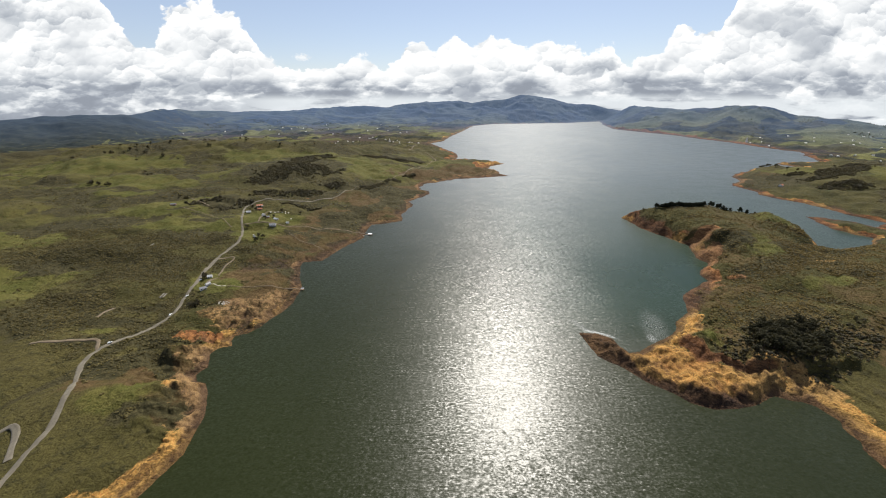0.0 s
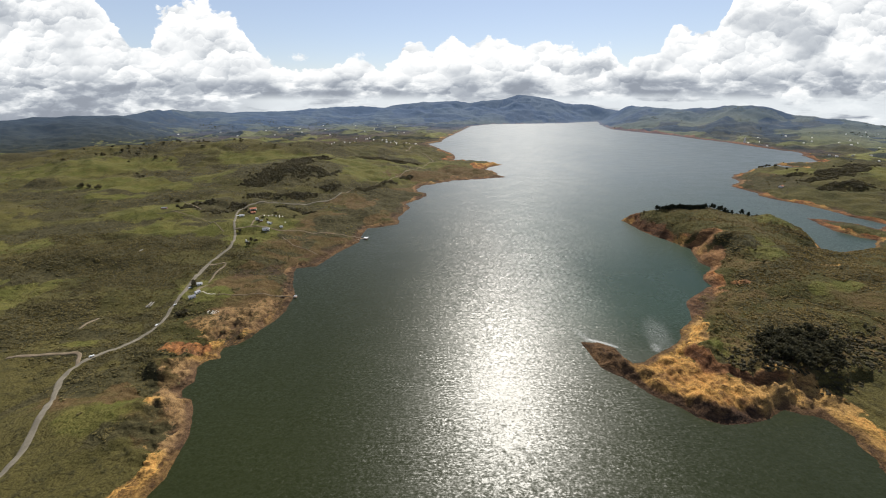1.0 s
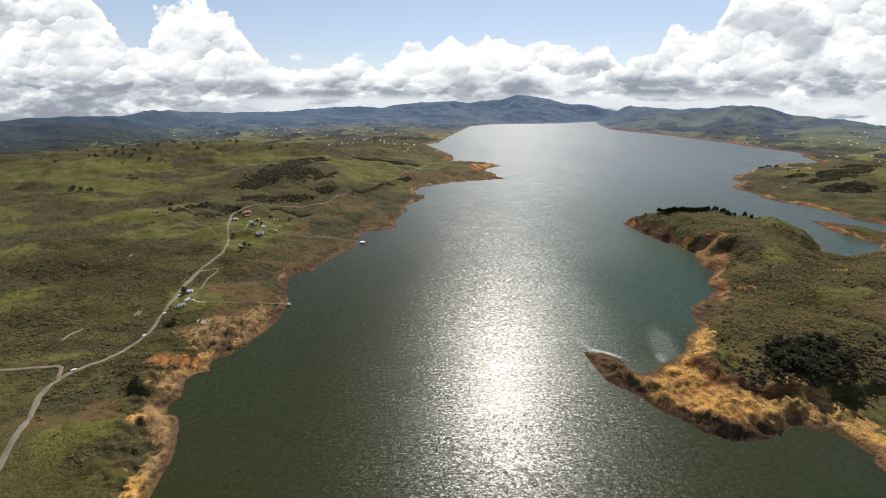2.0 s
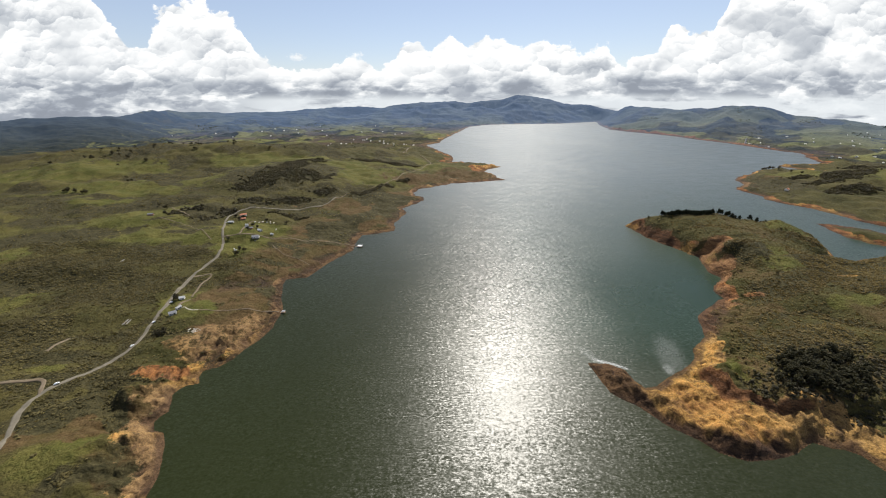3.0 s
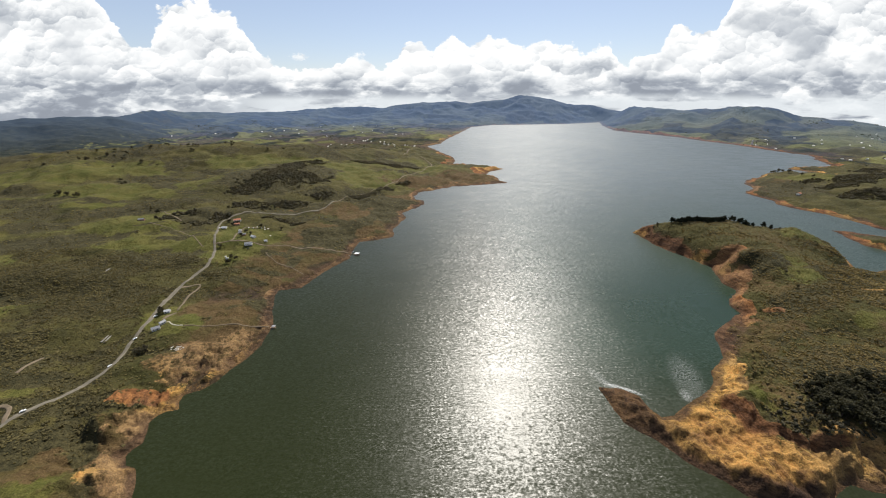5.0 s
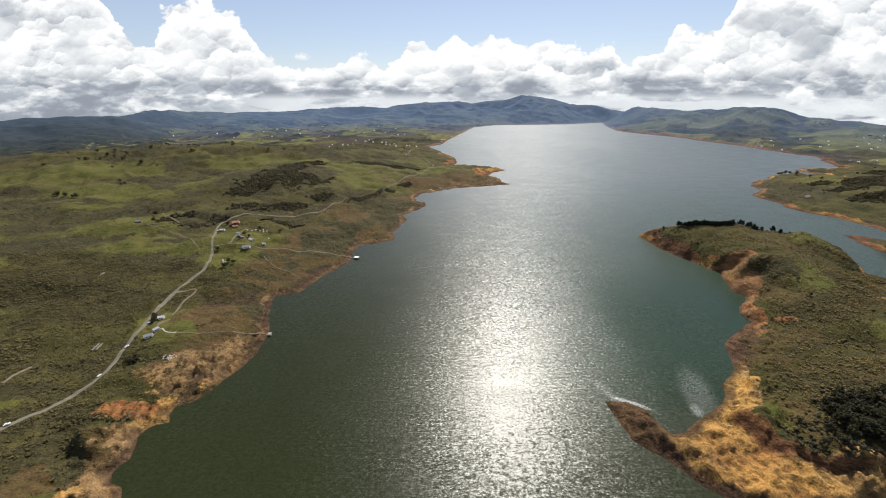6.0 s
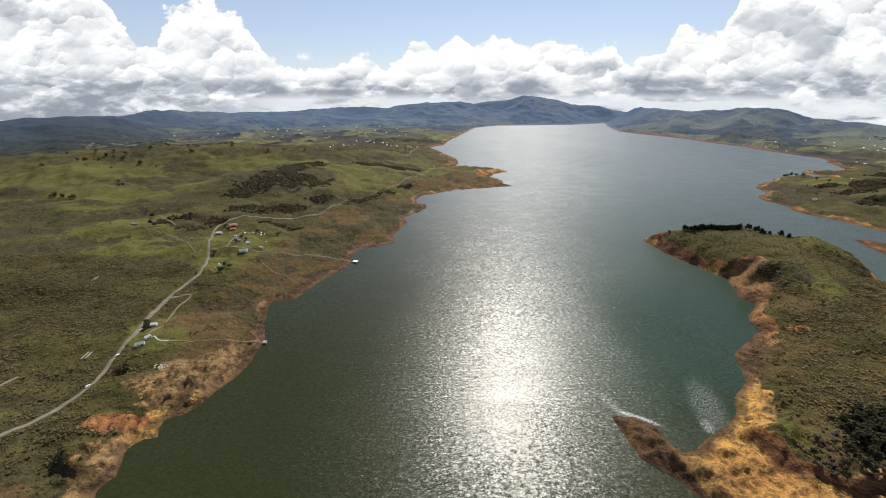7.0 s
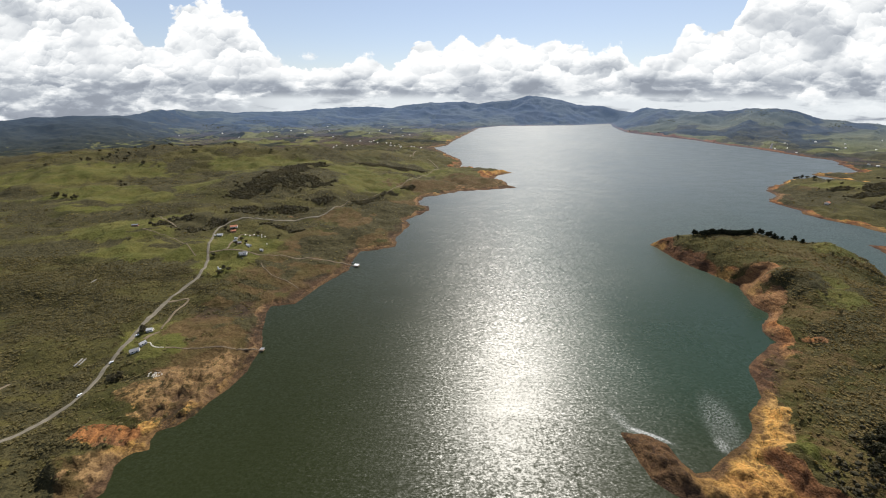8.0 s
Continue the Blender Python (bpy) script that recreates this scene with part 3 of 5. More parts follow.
MEADOWS = [
    (-652, 763, 131, 84, 20), (-501, 655, 87, 58, 0), (-410, 682, 61, 80, 0), (-897, 987, 232, 62, 10), (-1260, 1180, 273, 102, 20),
    (-612, 1182, 136, 68, 0), (-223, 1183, 153, 102, 0), (-144, 1425, 193, 96, 0), (-630, 1365, 228, 65, 0), (535, 541, 34, 30, 0),
    (686, 419, 61, 28, 10), (-355, 450, 34, 32, 20), (-641, 435, 91, 61, 0), (-399, 326, 25, 19, 0), (1183, 1186, 102, 60, 0),
    (1435, 1059, 158, 88, 20), (304, 312, 14, 18, 30), (-849, 598, 117, 58, 0),
]
MEADOWS += [
    (-338, 430, 20, 18, 0), (540, 515, 27, 18, 10), (556, 424, 44, 13, 10), (700, 690, 40, 24, 0), (-367, 650, 40, 60, 0), (-325, 458, 26, 26, 10), (-973, 1052, 90, 34, 20), (-1039, 1036, 60, 30, 0),
    (-867, 898, 80, 22, 10), (-573, 674, 90, 34, 10), (-1018, 1245, 110, 40, 0), (-715, 1054, 80, 40, 10), (-724, 1311, 120, 50, 0), (-340, 1290, 110, 60, 0), (-290, 220, 30, 20, 20),
]
THICKETS_AND_SHADE = [
    (-480, 1130, 125, 165, 15), (-510, 1000, 85, 75, 0), (-330, 985, 50, 30, 10), (-235, 985, 66, 44, 45), (-215, 1450, 125, 46, 0), (-540, 800, 60, 44, 10), (-300, 270, 30, 9, -35), (-352, 300, 75, 13, 12), (-420, 330, 60, 14, 10),
    (-330, 262, 40, 12, 25), (-560, 590, 137, 35, 20), (-425, 443, 42, 11, 0), (400, 345, 75, 36, 10), (512, 556, 34, 24, 30), (475, 458, 50, 24, 20), (613, 526, 99, 40, 20), (-741, 851, 166, 36, 10),
]
THICKETS_AND_SHADE += [
    (-1080, 919, 145, 44, 20), (1289, 1123, 104, 38, 20), (1349, 925, 109, 54, 0), (-771, 1244, 118, 40, 0), (-326, 546, 51, 12, -10), (-255, 800, 75, 13, -20), (-302, 637, 58, 13, -15), (-389, 504, 40, 12, 0),
    # the spot at -2900, 2450 paints a cloud's shadow on the western hills
    (-2900, 2450, 1500, 900, -45), (-620, 520, 160, 60, 10), (-480, 470, 75, 50, 0), (-770, 660, 160, 45, 10), (-470, 330, 90, 30, 10), (-560, 1525, 120, 25, -10), (-380, 330, 60, 12, 5),
]
THICKETS_AND_SHADE += [
    (-882, 751, 90, 30, 10), (-728, 690, 70, 24, 15), (-647, 526, 60, 26, 0), (-573, 549, 70, 18, 10), (-456, 500, 34, 14, 20), (-505, 692, 40, 10, 10), (-865, 930, 110, 12, 5),
    (-650, 900, 110, 20, 0), (-290, 575, 38, 7, -10), (-300, 505, 60, 8, -12), (-255, 690, 40, 6, -20), (-212, 606, 22, 6, 40), (-300, 268, 30, 6, -38), (-330, 250, 20, 14, 0),
    (-1500, 1500, 200, 60, 10), (-750, 872, 80, 7, -6), (-500, 1492, 95, 12, 0), (-890, 912, 24, 6, 40), (-885, 822, 44, 7, -24), (-610, 745, 36, 5, 20),
]
THICKETS_AND_SHADE += [
    (-850, 1070, 150, 12, -28), (-680, 975, 70, 14, -25), (-830, 1140, 70, 16, -15), (-1170, 1000, 60, 40, 0), (-1588, 1337, 160, 70, 20), (-540, 715, 50, 5, -25),
]
REDS = [
    (461, 506, 80, 52, 0), (423, 463, 50, 32, 0), (360, 415, 40, 30, 0), (-283, 320, 30, 10, 10), (108, 1261, 234, 151, 0), (950, 749, 170, 113, 0), (-114, 1022, 159, 89, 0), (1046, 1123, 277, 208, 0), (505, 611, 43, 39, 0),
    (-2, 1635, 183, 305, 0), (1713, 2403, 370, 1111, 0), (-369, 878, 37, 18, 0),
]
DRY = [
    (-255, 700, 75, 85, 0), (-160, 800, 60, 95, -20), (-225, 870, 75, 50, 0), (-125, 935, 60, 65, 0), (-290, 530, 58, 50, 0), (-258, 425, 45, 40, 0), (-252, 590, 52, 50, 0), (-45, 1190, 150, 60, 0), (-255, 380, 45, 34, 10),
    (108, 1261, 151, 84, 0), (1003, 1154, 103, 69, 0), (-320, 245, 40, 26, 20), (-262, 256, 20, 14, 0), (-360, 873, 48, 9, -10), (-268, 270, 26, 34, 0), (-240, 225, 30, 30, 0),
    (-265, 640, 80, 100, 0), (-180, 830, 60, 90, 0), (-285, 480, 60, 50, 0), (-100, 1000, 60, 60, 0),
]
# places where bare scars break the grass
SCARS = [
    (506, 601, 17, 7, 8), (482, 604, 24, 12, 0), (470, 586, 12, 14, 0), (466, 626, 16, 9, -30), (477, 552, 10, 9, 20), (468, 540, 12, 12, 0), (419, 478, 15, 8, 0), (440, 456, 12, 5, -20), (394, 439, 16, 8, 10), (354, 417, 14, 9, 0), (338, 396, 10, 10, 0),
]
SCARS += [
    (-284, 318, 26, 9, 10), (-275, 282, 14, 16, 0), (1342, 959, 54, 18, 0), (255, 275, 40, 24, -40), (603, 488, 16, 4, -10), (-365, 868, 26, 5, -10), (-279, 528, 12, 6, 0),
]


LAWNS = [(-326, 424, 24, 20, 10), (-372, 652, 46, 32, 0), (-405, 735, 40, 30, 0), (-352, 702, 42, 38, 0), (540, 513, 24, 15, 10), (556, 424, 40, 11, 10)]
BARE_FLATS = [(-276, 372, 36, 24, 20), (-243, 400, 22, 24, 0), (-268, 345, 20, 12, 0)]


def cover_of(x, y, z, d, bare):
    r = np.hypot(x - EYE_X, y - EYE_Y)
    ragged = bare * (1 + 0.5 * grain(x, y, 52, 71, 3))
    soil = np.maximum(ease(ragged * 1.15, ragged * 0.75, d), blot(x, y, SCARS))
    soil = soil * np.where((x < 60) & (y > 262), 0.50 + 0.50 * ease(-0.35, 0.15, grain(x, y, 34, 73, 4)), 0.78 + 0.22 * ease(-0.3, 0.2, grain(x, y, 24, 73, 3)))
    brown = np.maximum(blot(x, y, DRY), 0.8 * ease(30, 12, d) * ease(60, 40, x) * ease(355, 385, y))
    lawn = blot(x, y, LAWNS)
    brown = brown * (1 - lawn)
    soil = soil * (1 - 0.62 * brown * ease(6, 22, d))
    flats = blot(x, y, BARE_FLATS)
    soil, brown = np.maximum(soil, 0.54 * flats), np.maximum(brown, 0.9 * flats)
    # patches of dry grass among the headland's scrub
    brown = np.maximum(brown, 0.62 * ease(270, 320, x) * ease(1000, 800, r) * ease(-0.15, 0.35, grain(x, y, 60, 88, 3)))
    meadow = np.maximum(blot(x, y, MEADOWS), (0.42 + 0.5 * ease(2000, 2600, r)) * ease(0.15, 0.6 - 0.2 * ease(2000, 2600, r), grain(x, y, 290, 90, 3)) * ease(550, 1100, r))
    meadow = np.maximum(meadow, lawn)
    meadow = np.maximum(meadow, 0.95 * ease(0.20, 0.38, grain(x, y, 230, 92, 3)) * ease(2150, 2500, r))
    thick = np.maximum(blot(x, y, THICKETS_AND_SHADE), np.where(r > 2200, 1.0, 0.9) * ease(0.10 - 0.36 * ease(2000, 2600, r), 0.42 - 0.27 * ease(2000, 2600, r), grain(x, y, 120, 95, 4)))
    thick = np.maximum(thick, 0.8 * ease(0.13, 0.03, np.abs(grain(x, y, 150, 5, 3))) * ease(20, 60, d))
    thick = thick * (1 - 0.7 * meadow * (1 - blot(x, y, THICKETS_AND_SHADE))) * (1 - lawn)
    wet = 0.75 * ease(4.5, 0.8, np.where(d > 0, z, 0) + 1.5 * grain(x, y, 30, 77, 2))
    wet = np.maximum(wet, 0.85 * ease(10, 2, d + 7 * grain(x, y, 26, 79, 3)) * ease(560, 420, r) * ease(60, 140, x))
    wet = np.maximum(wet, 0.9 * ease(226, 200, x + 10 * grain(x, y, 20, 81, 3)) * ease(100, 130, x) * ease(440, 420, y))
    # the brown cliff under the pines, the dark rock along the spit and the scarp of the shelf
    cliff = ease(26, 14, d + 6 * grain(x, y, 22, 83, 3)) * blot(x, y, [(446, 690, 34, 95, -12)])
    scarp = ease(0.90, 0.97, shelf(x, y)) * ease(1.11, 1.03, shelf(x, y)) * ease(345, 320, x) * ease(330, 305, y)
    rock = ease(13, 6, d + 5 * grain(x, y, 14, 85, 3)) * ease(330, 305, x) * ease(150, 165, x) * ease(312 - 0.55 * (x - 165), 300 - 0.55 * (x - 165), y)
    soil = np.maximum(soil, np.maximum(0.8 * cliff, scarp))
    wet = np.maximum(wet, np.maximum(0.72 * cliff, np.maximum(0.5 * scarp, 0.95 * rock)))
    red = np.maximum(np.maximum(cliff, scarp), np.maximum(blot(x, y, REDS), 0.45 * ease(0.2, 0.6, grain(x, y, 130, 99, 2))))
    return np.stack([soil, meadow, thick, np.ones_like(x)], 1), np.stack([red, brown, wet, np.ones_like(x)], 1)


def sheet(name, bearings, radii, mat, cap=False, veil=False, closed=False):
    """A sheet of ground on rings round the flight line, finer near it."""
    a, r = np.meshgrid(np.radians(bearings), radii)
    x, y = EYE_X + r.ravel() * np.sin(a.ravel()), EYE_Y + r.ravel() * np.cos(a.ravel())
    z, d, bare = land(x, y)
    rows, cols = a.shape
    i, j = np.meshgrid(np.arange(rows - 1), np.arange(cols - (0 if closed else 1)), indexing="ij")
    j2 = (j + 1) % cols
    quads = np.stack([i * cols + j, (i + 1) * cols + j, (i + 1) * cols + j2, i * cols + j2], -1).reshape(-1, 4)[:, ::-1]
    me = mesh_of(name, np.stack([x, y, z], 1), quads.ravel(), 4, mat)
    cover, tint = cover_of(x, y, z, d, bare)
    for key, values in (("cover", cover), ("tint", tint)):
        layer = me.attributes.new(key, "FLOAT_COLOR", "POINT")
        layer.data.foreach_set("color", values.astype(np.float32).ravel())
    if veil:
        # painted haze grows with distance; thinner in the west, where cloud shade is imitated
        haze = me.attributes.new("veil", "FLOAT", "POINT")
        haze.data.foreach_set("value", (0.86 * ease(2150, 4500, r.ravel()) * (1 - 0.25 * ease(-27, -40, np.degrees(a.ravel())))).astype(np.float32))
    return new(name, me)


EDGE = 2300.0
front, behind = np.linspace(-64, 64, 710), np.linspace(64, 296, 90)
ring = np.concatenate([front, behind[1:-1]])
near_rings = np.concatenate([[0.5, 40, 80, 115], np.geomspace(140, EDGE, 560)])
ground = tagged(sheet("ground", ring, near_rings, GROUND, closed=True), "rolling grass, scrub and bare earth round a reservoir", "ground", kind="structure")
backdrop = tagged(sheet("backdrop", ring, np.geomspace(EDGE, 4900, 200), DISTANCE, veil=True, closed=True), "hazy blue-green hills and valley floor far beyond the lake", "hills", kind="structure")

sea = np.linspace(0, 2 * np.pi, 97)[:-1]
disc = np.stack([EYE_X + 4850 * np.cos(sea), EYE_Y + 4850 * np.sin(sea), np.zeros(96)], 1)
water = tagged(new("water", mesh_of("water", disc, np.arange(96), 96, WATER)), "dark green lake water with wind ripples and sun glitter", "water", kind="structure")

# ---- roads and tracks ----
def smooth_line(points, step):
    """A rounded line through the points, at even steps."""
    p = np.array(points, float)
    for _ in range(3):
        q = np.concatenate([p[:1], 0.75 * p[:-1] + 0.25 * p[1:], 0.25 * p[:-1] + 0.75 * p[1:], p[-1:]])
        order = np.concatenate([[0.0], np.arange(len(p) - 1) + 0.25, np.arange(len(p) - 1) + 0.75, [len(p) - 1.0]])
        p = q[np.argsort(order, kind="stable")]
    run = np.concatenate([[0], np.cumsum(np.hypot(*np.diff(p, axis=0).T))])
    at = np.linspace(0, run[-1], max(3, int(run[-1] / step)))
    return np.stack([np.interp(at, run, p[:, 0]), np.interp(at, run, p[:, 1])], 1)


ALL_ROADS = []


def road(name, points, width, mat, label, lift=0.4, category="road", wobble=0.12):
    p = smooth_line(points, 3.0)
    ALL_ROADS.append((p, width))
    t = np.gradient(p, axis=0)
    t /= np.hypot(t[:, 0], t[:, 1])[:, None] + 1e-9
    side = np.stack([t[:, 1], -t[:, 0]], 1)
    half = width / 2 * (1 + wobble * grain(p[:, 0], p[:, 1], 14, 5, 2))
    cols = []
    for s, drop in ((-1.25, 1.0), (-1, 0), (-0.45, -0.05), (0.45, -0.05), (1, 0), (1.25, 1.0)):
        q = p + side * (half * s)[:, None]
        z = np.maximum(land(q[:, 0], q[:, 1])[0], land(p[:, 0], p[:, 1])[0] - 0.15) + lift - drop
        cols.append(np.column_stack([q, z]))
    n, m = len(p), len(cols)
    i, j = np.meshgrid(np.arange(n - 1), np.arange(m - 1), indexing="ij")
    v = np.stack(cols, 1).reshape(-1, 3)
    quads = np.stack([i * m + j, i * m + j + 1, (i + 1) * m + j + 1, (i + 1) * m + j], -1).reshape(-1, 4)[:, ::-1]
    return tagged(new(name, mesh_of(name, v, quads.ravel(), 4, mat)), label, category, kind="structure")


MAIN_ROAD = [
    (-292, 80), (-300, 130), (-308.2, 163.5), (-311.8, 176.7), (-317, 192.5), (-325, 208.6), (-336.6, 224.3), (-356.5, 246.1), (-366.5, 266.4),
    (-366.9, 282.2), (-366, 292.3), (-359.2, 302.9), (-353, 317.4), (-350.9, 335.4), (-347.4, 352), (-354.6, 378.2), (-361.6, 399.6), (-368.7, 427.1),
    (-381.5, 463), (-388.8, 501.3), (-392.3, 545.8), (-390.4, 579.8), (-394.7, 604.7), (-421.7, 657.5), (-454.6, 718.7), (-475.1, 759.3),
    (-478.7, 798.4), (-463.3, 818.9), (-435, 840.9), (-402.1, 828.2), (-374.9, 825.3), (-344.9, 849.4), (-307.7, 861.6), (-287.2, 885.3),
    (-277.5, 902.9), (-276.7, 934.8),
]
NORTH_ROAD = [(-276.7, 934.8), (-262, 985), (-220, 1050), (-166.2, 1128.9), (-138.8, 1204), (-99.8, 1315.7), (-68.2, 1390), (-36.1, 1503.4), (-65, 1574.4), (-94.2, 1612.9)]
road("road", MAIN_ROAD, 3.9, GRAVEL_ROAD, "pale grey gravel road winding along the lake shore")
road("track_north", NORTH_ROAD, 2.8, DIRT_TRACK, "narrow pale road continuing along the northern shore")
road("track_fork", [(-368.2, 279.8), (-375.2, 288.6), (-381.2, 296.1), (-388.1, 297.3), (-397, 293), (-412, 287), (-440, 283)], 3.2, DIRT_TRACK, "ochre dirt track branching off the gravel road")
road("track_layby", [(-353, 168), (-352, 180), (-346, 186), (-338, 183), (-332, 175), (-324, 166), (-317, 158)], 3.8, GRAVEL_ROAD, "gravel lay-by beside the road")
road("track_jetty", [(-425.3, 662.3), (-412.7, 671.1), (-397.6, 674), (-366.4, 670), (-319.2, 668.4), (-261.2, 664), (-195.5, 659), (-168.3, 660)], 2.6, DIRT_TRACK, "pale dirt track running down to the floating boathouse")
road("track_shore", [(-314, 420.5), (-280, 424.5), (-246.4, 430), (-219.1, 435.5)], 1.6, DIRT_TRACK, "narrow dirt path down to the small jetty")
road("track_village", [(-398.2, 675.4), (-406.6, 707.5), (-419.7, 750.6), (-406.1, 755.4), (-382.8, 744.6)], 3, DIRT_TRACK, "dirt lane between the village houses")
road("track_loop", [(-352.9, 461), (-364.1, 485.1), (-368.4, 507.1), (-366.1, 534.1), (-379.3, 527.3), (-387.6, 518.4)], 2.6, DIRT_TRACK, "disused dirt track looping beside the road")
road("track_yard", [(-356.1, 439.6), (-356.3, 449.7), (-351.2, 456.4)], 3.5, DIRT_TRACK, "pale dirt yard beside the houses")
road("track_beach", [(-318, 640), (-300, 615), (-272, 598), (-246, 585), (-226, 572)], 1.2, DIRT_TRACK, "faint worn footpath across the dry shore grass")
road("track_valley", [(-172.2, 1638.1), (-170.3, 1775.1), (-162.2, 1872.3)], 5, DIRT_TRACK, "pale dirt road running north through the pastures")
road("track_pasture", [(-560, 770), (-590, 795), (-625, 815), (-650, 840)], 2.4, DIRT_TRACK, "faint farm track across the pasture")
road("track_old", [(-418, 334), (-420, 343), (-421, 352), (-424, 362)], 2.0, DIRT_TRACK, "short stretch of an overgrown pale dirt track")
road("track_farm", [(-441, 654), (-480, 690), (-520, 718), (-560, 735), (-612, 748)], 1.5, DIRT_TRACK, "faint path from the road to the barn on the pasture")
KERB = plain("pale_concrete", (0.36, 0.34, 0.27), 0.85)
road("garden_path", [(-345.2, 431.3), (-343.1, 433.3), (-328.6, 420.1), (-315.1, 420.3)], 1.3, KERB, "cream concrete garden path with a kink", category="path", wobble=0.02)


def clear_of_roads(x, y, gap):
    ok = np.ones(x.shape, bool)
    for p, width in ALL_ROADS:
        near = (x > p[:, 0].min() - 12) & (x < p[:, 0].max() + 12) & (y > p[:, 1].min() - 12) & (y < p[:, 1].max() + 12)
        idx = np.where(near)[0]
        for part_of in np.array_split(idx, max(1, len(idx) // 2000)):
            if len(part_of):
                dist = np.min(np.hypot(x[part_of, None] - p[None, :, 0], y[part_of, None] - p[None, :, 1]), axis=1)
                ok[part_of] &= dist > width / 2 + gap
    return ok


# ---- bushes and trees ----
PHI = (1 + 5**0.5) / 2
ICO = np.array([(-1, PHI, 0), (1, PHI, 0), (-1, -PHI, 0), (1, -PHI, 0), (0, -1, PHI), (0, 1, PHI), (0, -1, -PHI), (0, 1, -PHI), (PHI, 0, -1), (PHI, 0, 1), (-PHI, 0, -1), (-PHI, 0, 1)]) / np.hypot(1, PHI)
ICO_FACES = np.array([
    (0, 11, 5), (0, 5, 1), (0, 1, 7), (0, 7, 10), (0, 10, 11), (1, 5, 9), (5, 11, 4), (11, 10, 2), (10, 7, 6), (7, 1, 8),
    (3, 9, 4), (3, 4, 2), (3, 2, 6), (3, 6, 8), (3, 8, 9), (4, 9, 5), (2, 4, 11), (6, 2, 10), (8, 6, 7), (9, 8, 1)])
rng = np.random.default_rng(7)


def lumps(centres, sizes, squash=0.8, jag=0.32):
    """Many small jagged clumps of leaves in one set of arrays."""
    n = len(centres)
    v = ICO[None] * (1 + jag * rng.uniform(-1, 1, (n, 12, 1))) * np.asarray(sizes).reshape(n, 1, -1)
    turn = rng.uniform(0, 2 * np.pi, n)
    c, s = np.cos(turn)[:, None], np.sin(turn)[:, None]
    v = np.stack([v[..., 0] * c - v[..., 1] * s, v[..., 0] * s + v[..., 1] * c, v[..., 2] * squash], -1) + np.asarray(centres)[:, None]
    f = (ICO_FACES[None] + 12 * np.arange(n)[:, None, None]).reshape(-1, 3)
    f = f[rng.uniform(0, 1, len(f)) < 0.7]  # gaps between the leaves
    return v.reshape(-1, 3), f.reshape(-1)


def scatter(name, label, boxes, count, size, mat, taste, each=2, flat=0.58):
    """Bushes over stretches of land: x and y limits, how many, how large, and how well each place suits them."""
    area = np.array([(b[1] - b[0]) * (b[3] - b[2]) for b in boxes], float)
    pick = rng.choice(len(boxes), count * 7, p=area / area.sum())
    lim = np.array(boxes, float)[pick]
    x, y = rng.uniform(lim[:, 0], lim[:, 1]), rng.uniform(lim[:, 2], lim[:, 3])
    z, d, bare = land(x, y)
    keep = (rng.uniform(0, 1, len(x)) < taste(x, y, z, d, bare)) & (d > 3) & clear_of_roads(x, y, 2.2)
    keep &= np.abs(np.degrees(np.arctan2(x - EYE_X, y - EYE_Y))) < 64
    x, y, z = x[keep][:count], y[keep][:count], z[keep][:count]
    s = size[0] + (size[1] - size[0]) * rng.uniform(0, 1, len(x)) ** 2.2
    cs, ss = [], []
    for _ in range(each):
        off = rng.normal(0, 0.45, (len(x), 2)) * s[:, None]
        k = s * rng.uniform(0.55, 1.0, len(x))
        cs.append(np.column_stack([x + off[:, 0], y + off[:, 1], z + k * flat * 0.45])), ss.append(k)
    v, f = lumps(np.concatenate(cs), np.concatenate(ss), flat)
    return tagged(new(name, mesh_of(name, v, f, 3, mat, smooth=False)), label, "bushes", kind="stuff")


def shrubby(x, y, z, d, bare):
    cover, tint = cover_of(x, y, z, d, bare)
    return np.clip(0.16 + 1.0 * cover[:, 2], 0, 1) * (1 - 0.94 * cover[:, 0]) * (1 - 0.85 * cover[:, 1]) * (1 - 0.8 * tint[:, 1])


def woody(x, y, z, d, bare):
    spots = [(-530, 985, 44, 34, 20), (-507, 1040, 40, 42, 0), (-505, 1140, 42, 60, 10), (-500, 1240, 40, 60, 0), (-450, 1310, 36, 26, 0), (-420, 1090, 60, 60, 0),
             (-530, 790, 46, 26, 15), (-215, 1008, 56, 22, 52), (-172, 1085, 22, 34, 0), (-215, 1400, 110, 22, 0), (1289, 1123, 104, 36, 20), (1349, 925, 100, 45, 0), (-130, 1150, 26, 14, 40),
             (1165, 1142, 40, 14, 0), (1190, 1067, 60, 20, 0), (1180, 985, 60, 24, 0), (1110, 985, 20, 14, 0), (1660, 1390, 70, 30, 0), (1330, 1415, 40, 10, -20)]
    spots += [(-455, 885, 46, 22, 0), (-385, 905, 56, 24, 10), (-560, 800, 50, 32, 10), (-355, 798, 40, 7, -10), (-330, 960, 40, 18, 30)]
    return blot(x, y, spots) * ease(-0.75, -0.05, grain(x, y, 44, 31, 4))


def hedgy(x, y, z, d, bare):
    return ease(0.30, 0.55, grain(x, y, 170, 33, 3)) * ease(2, 20, d) + 0.03


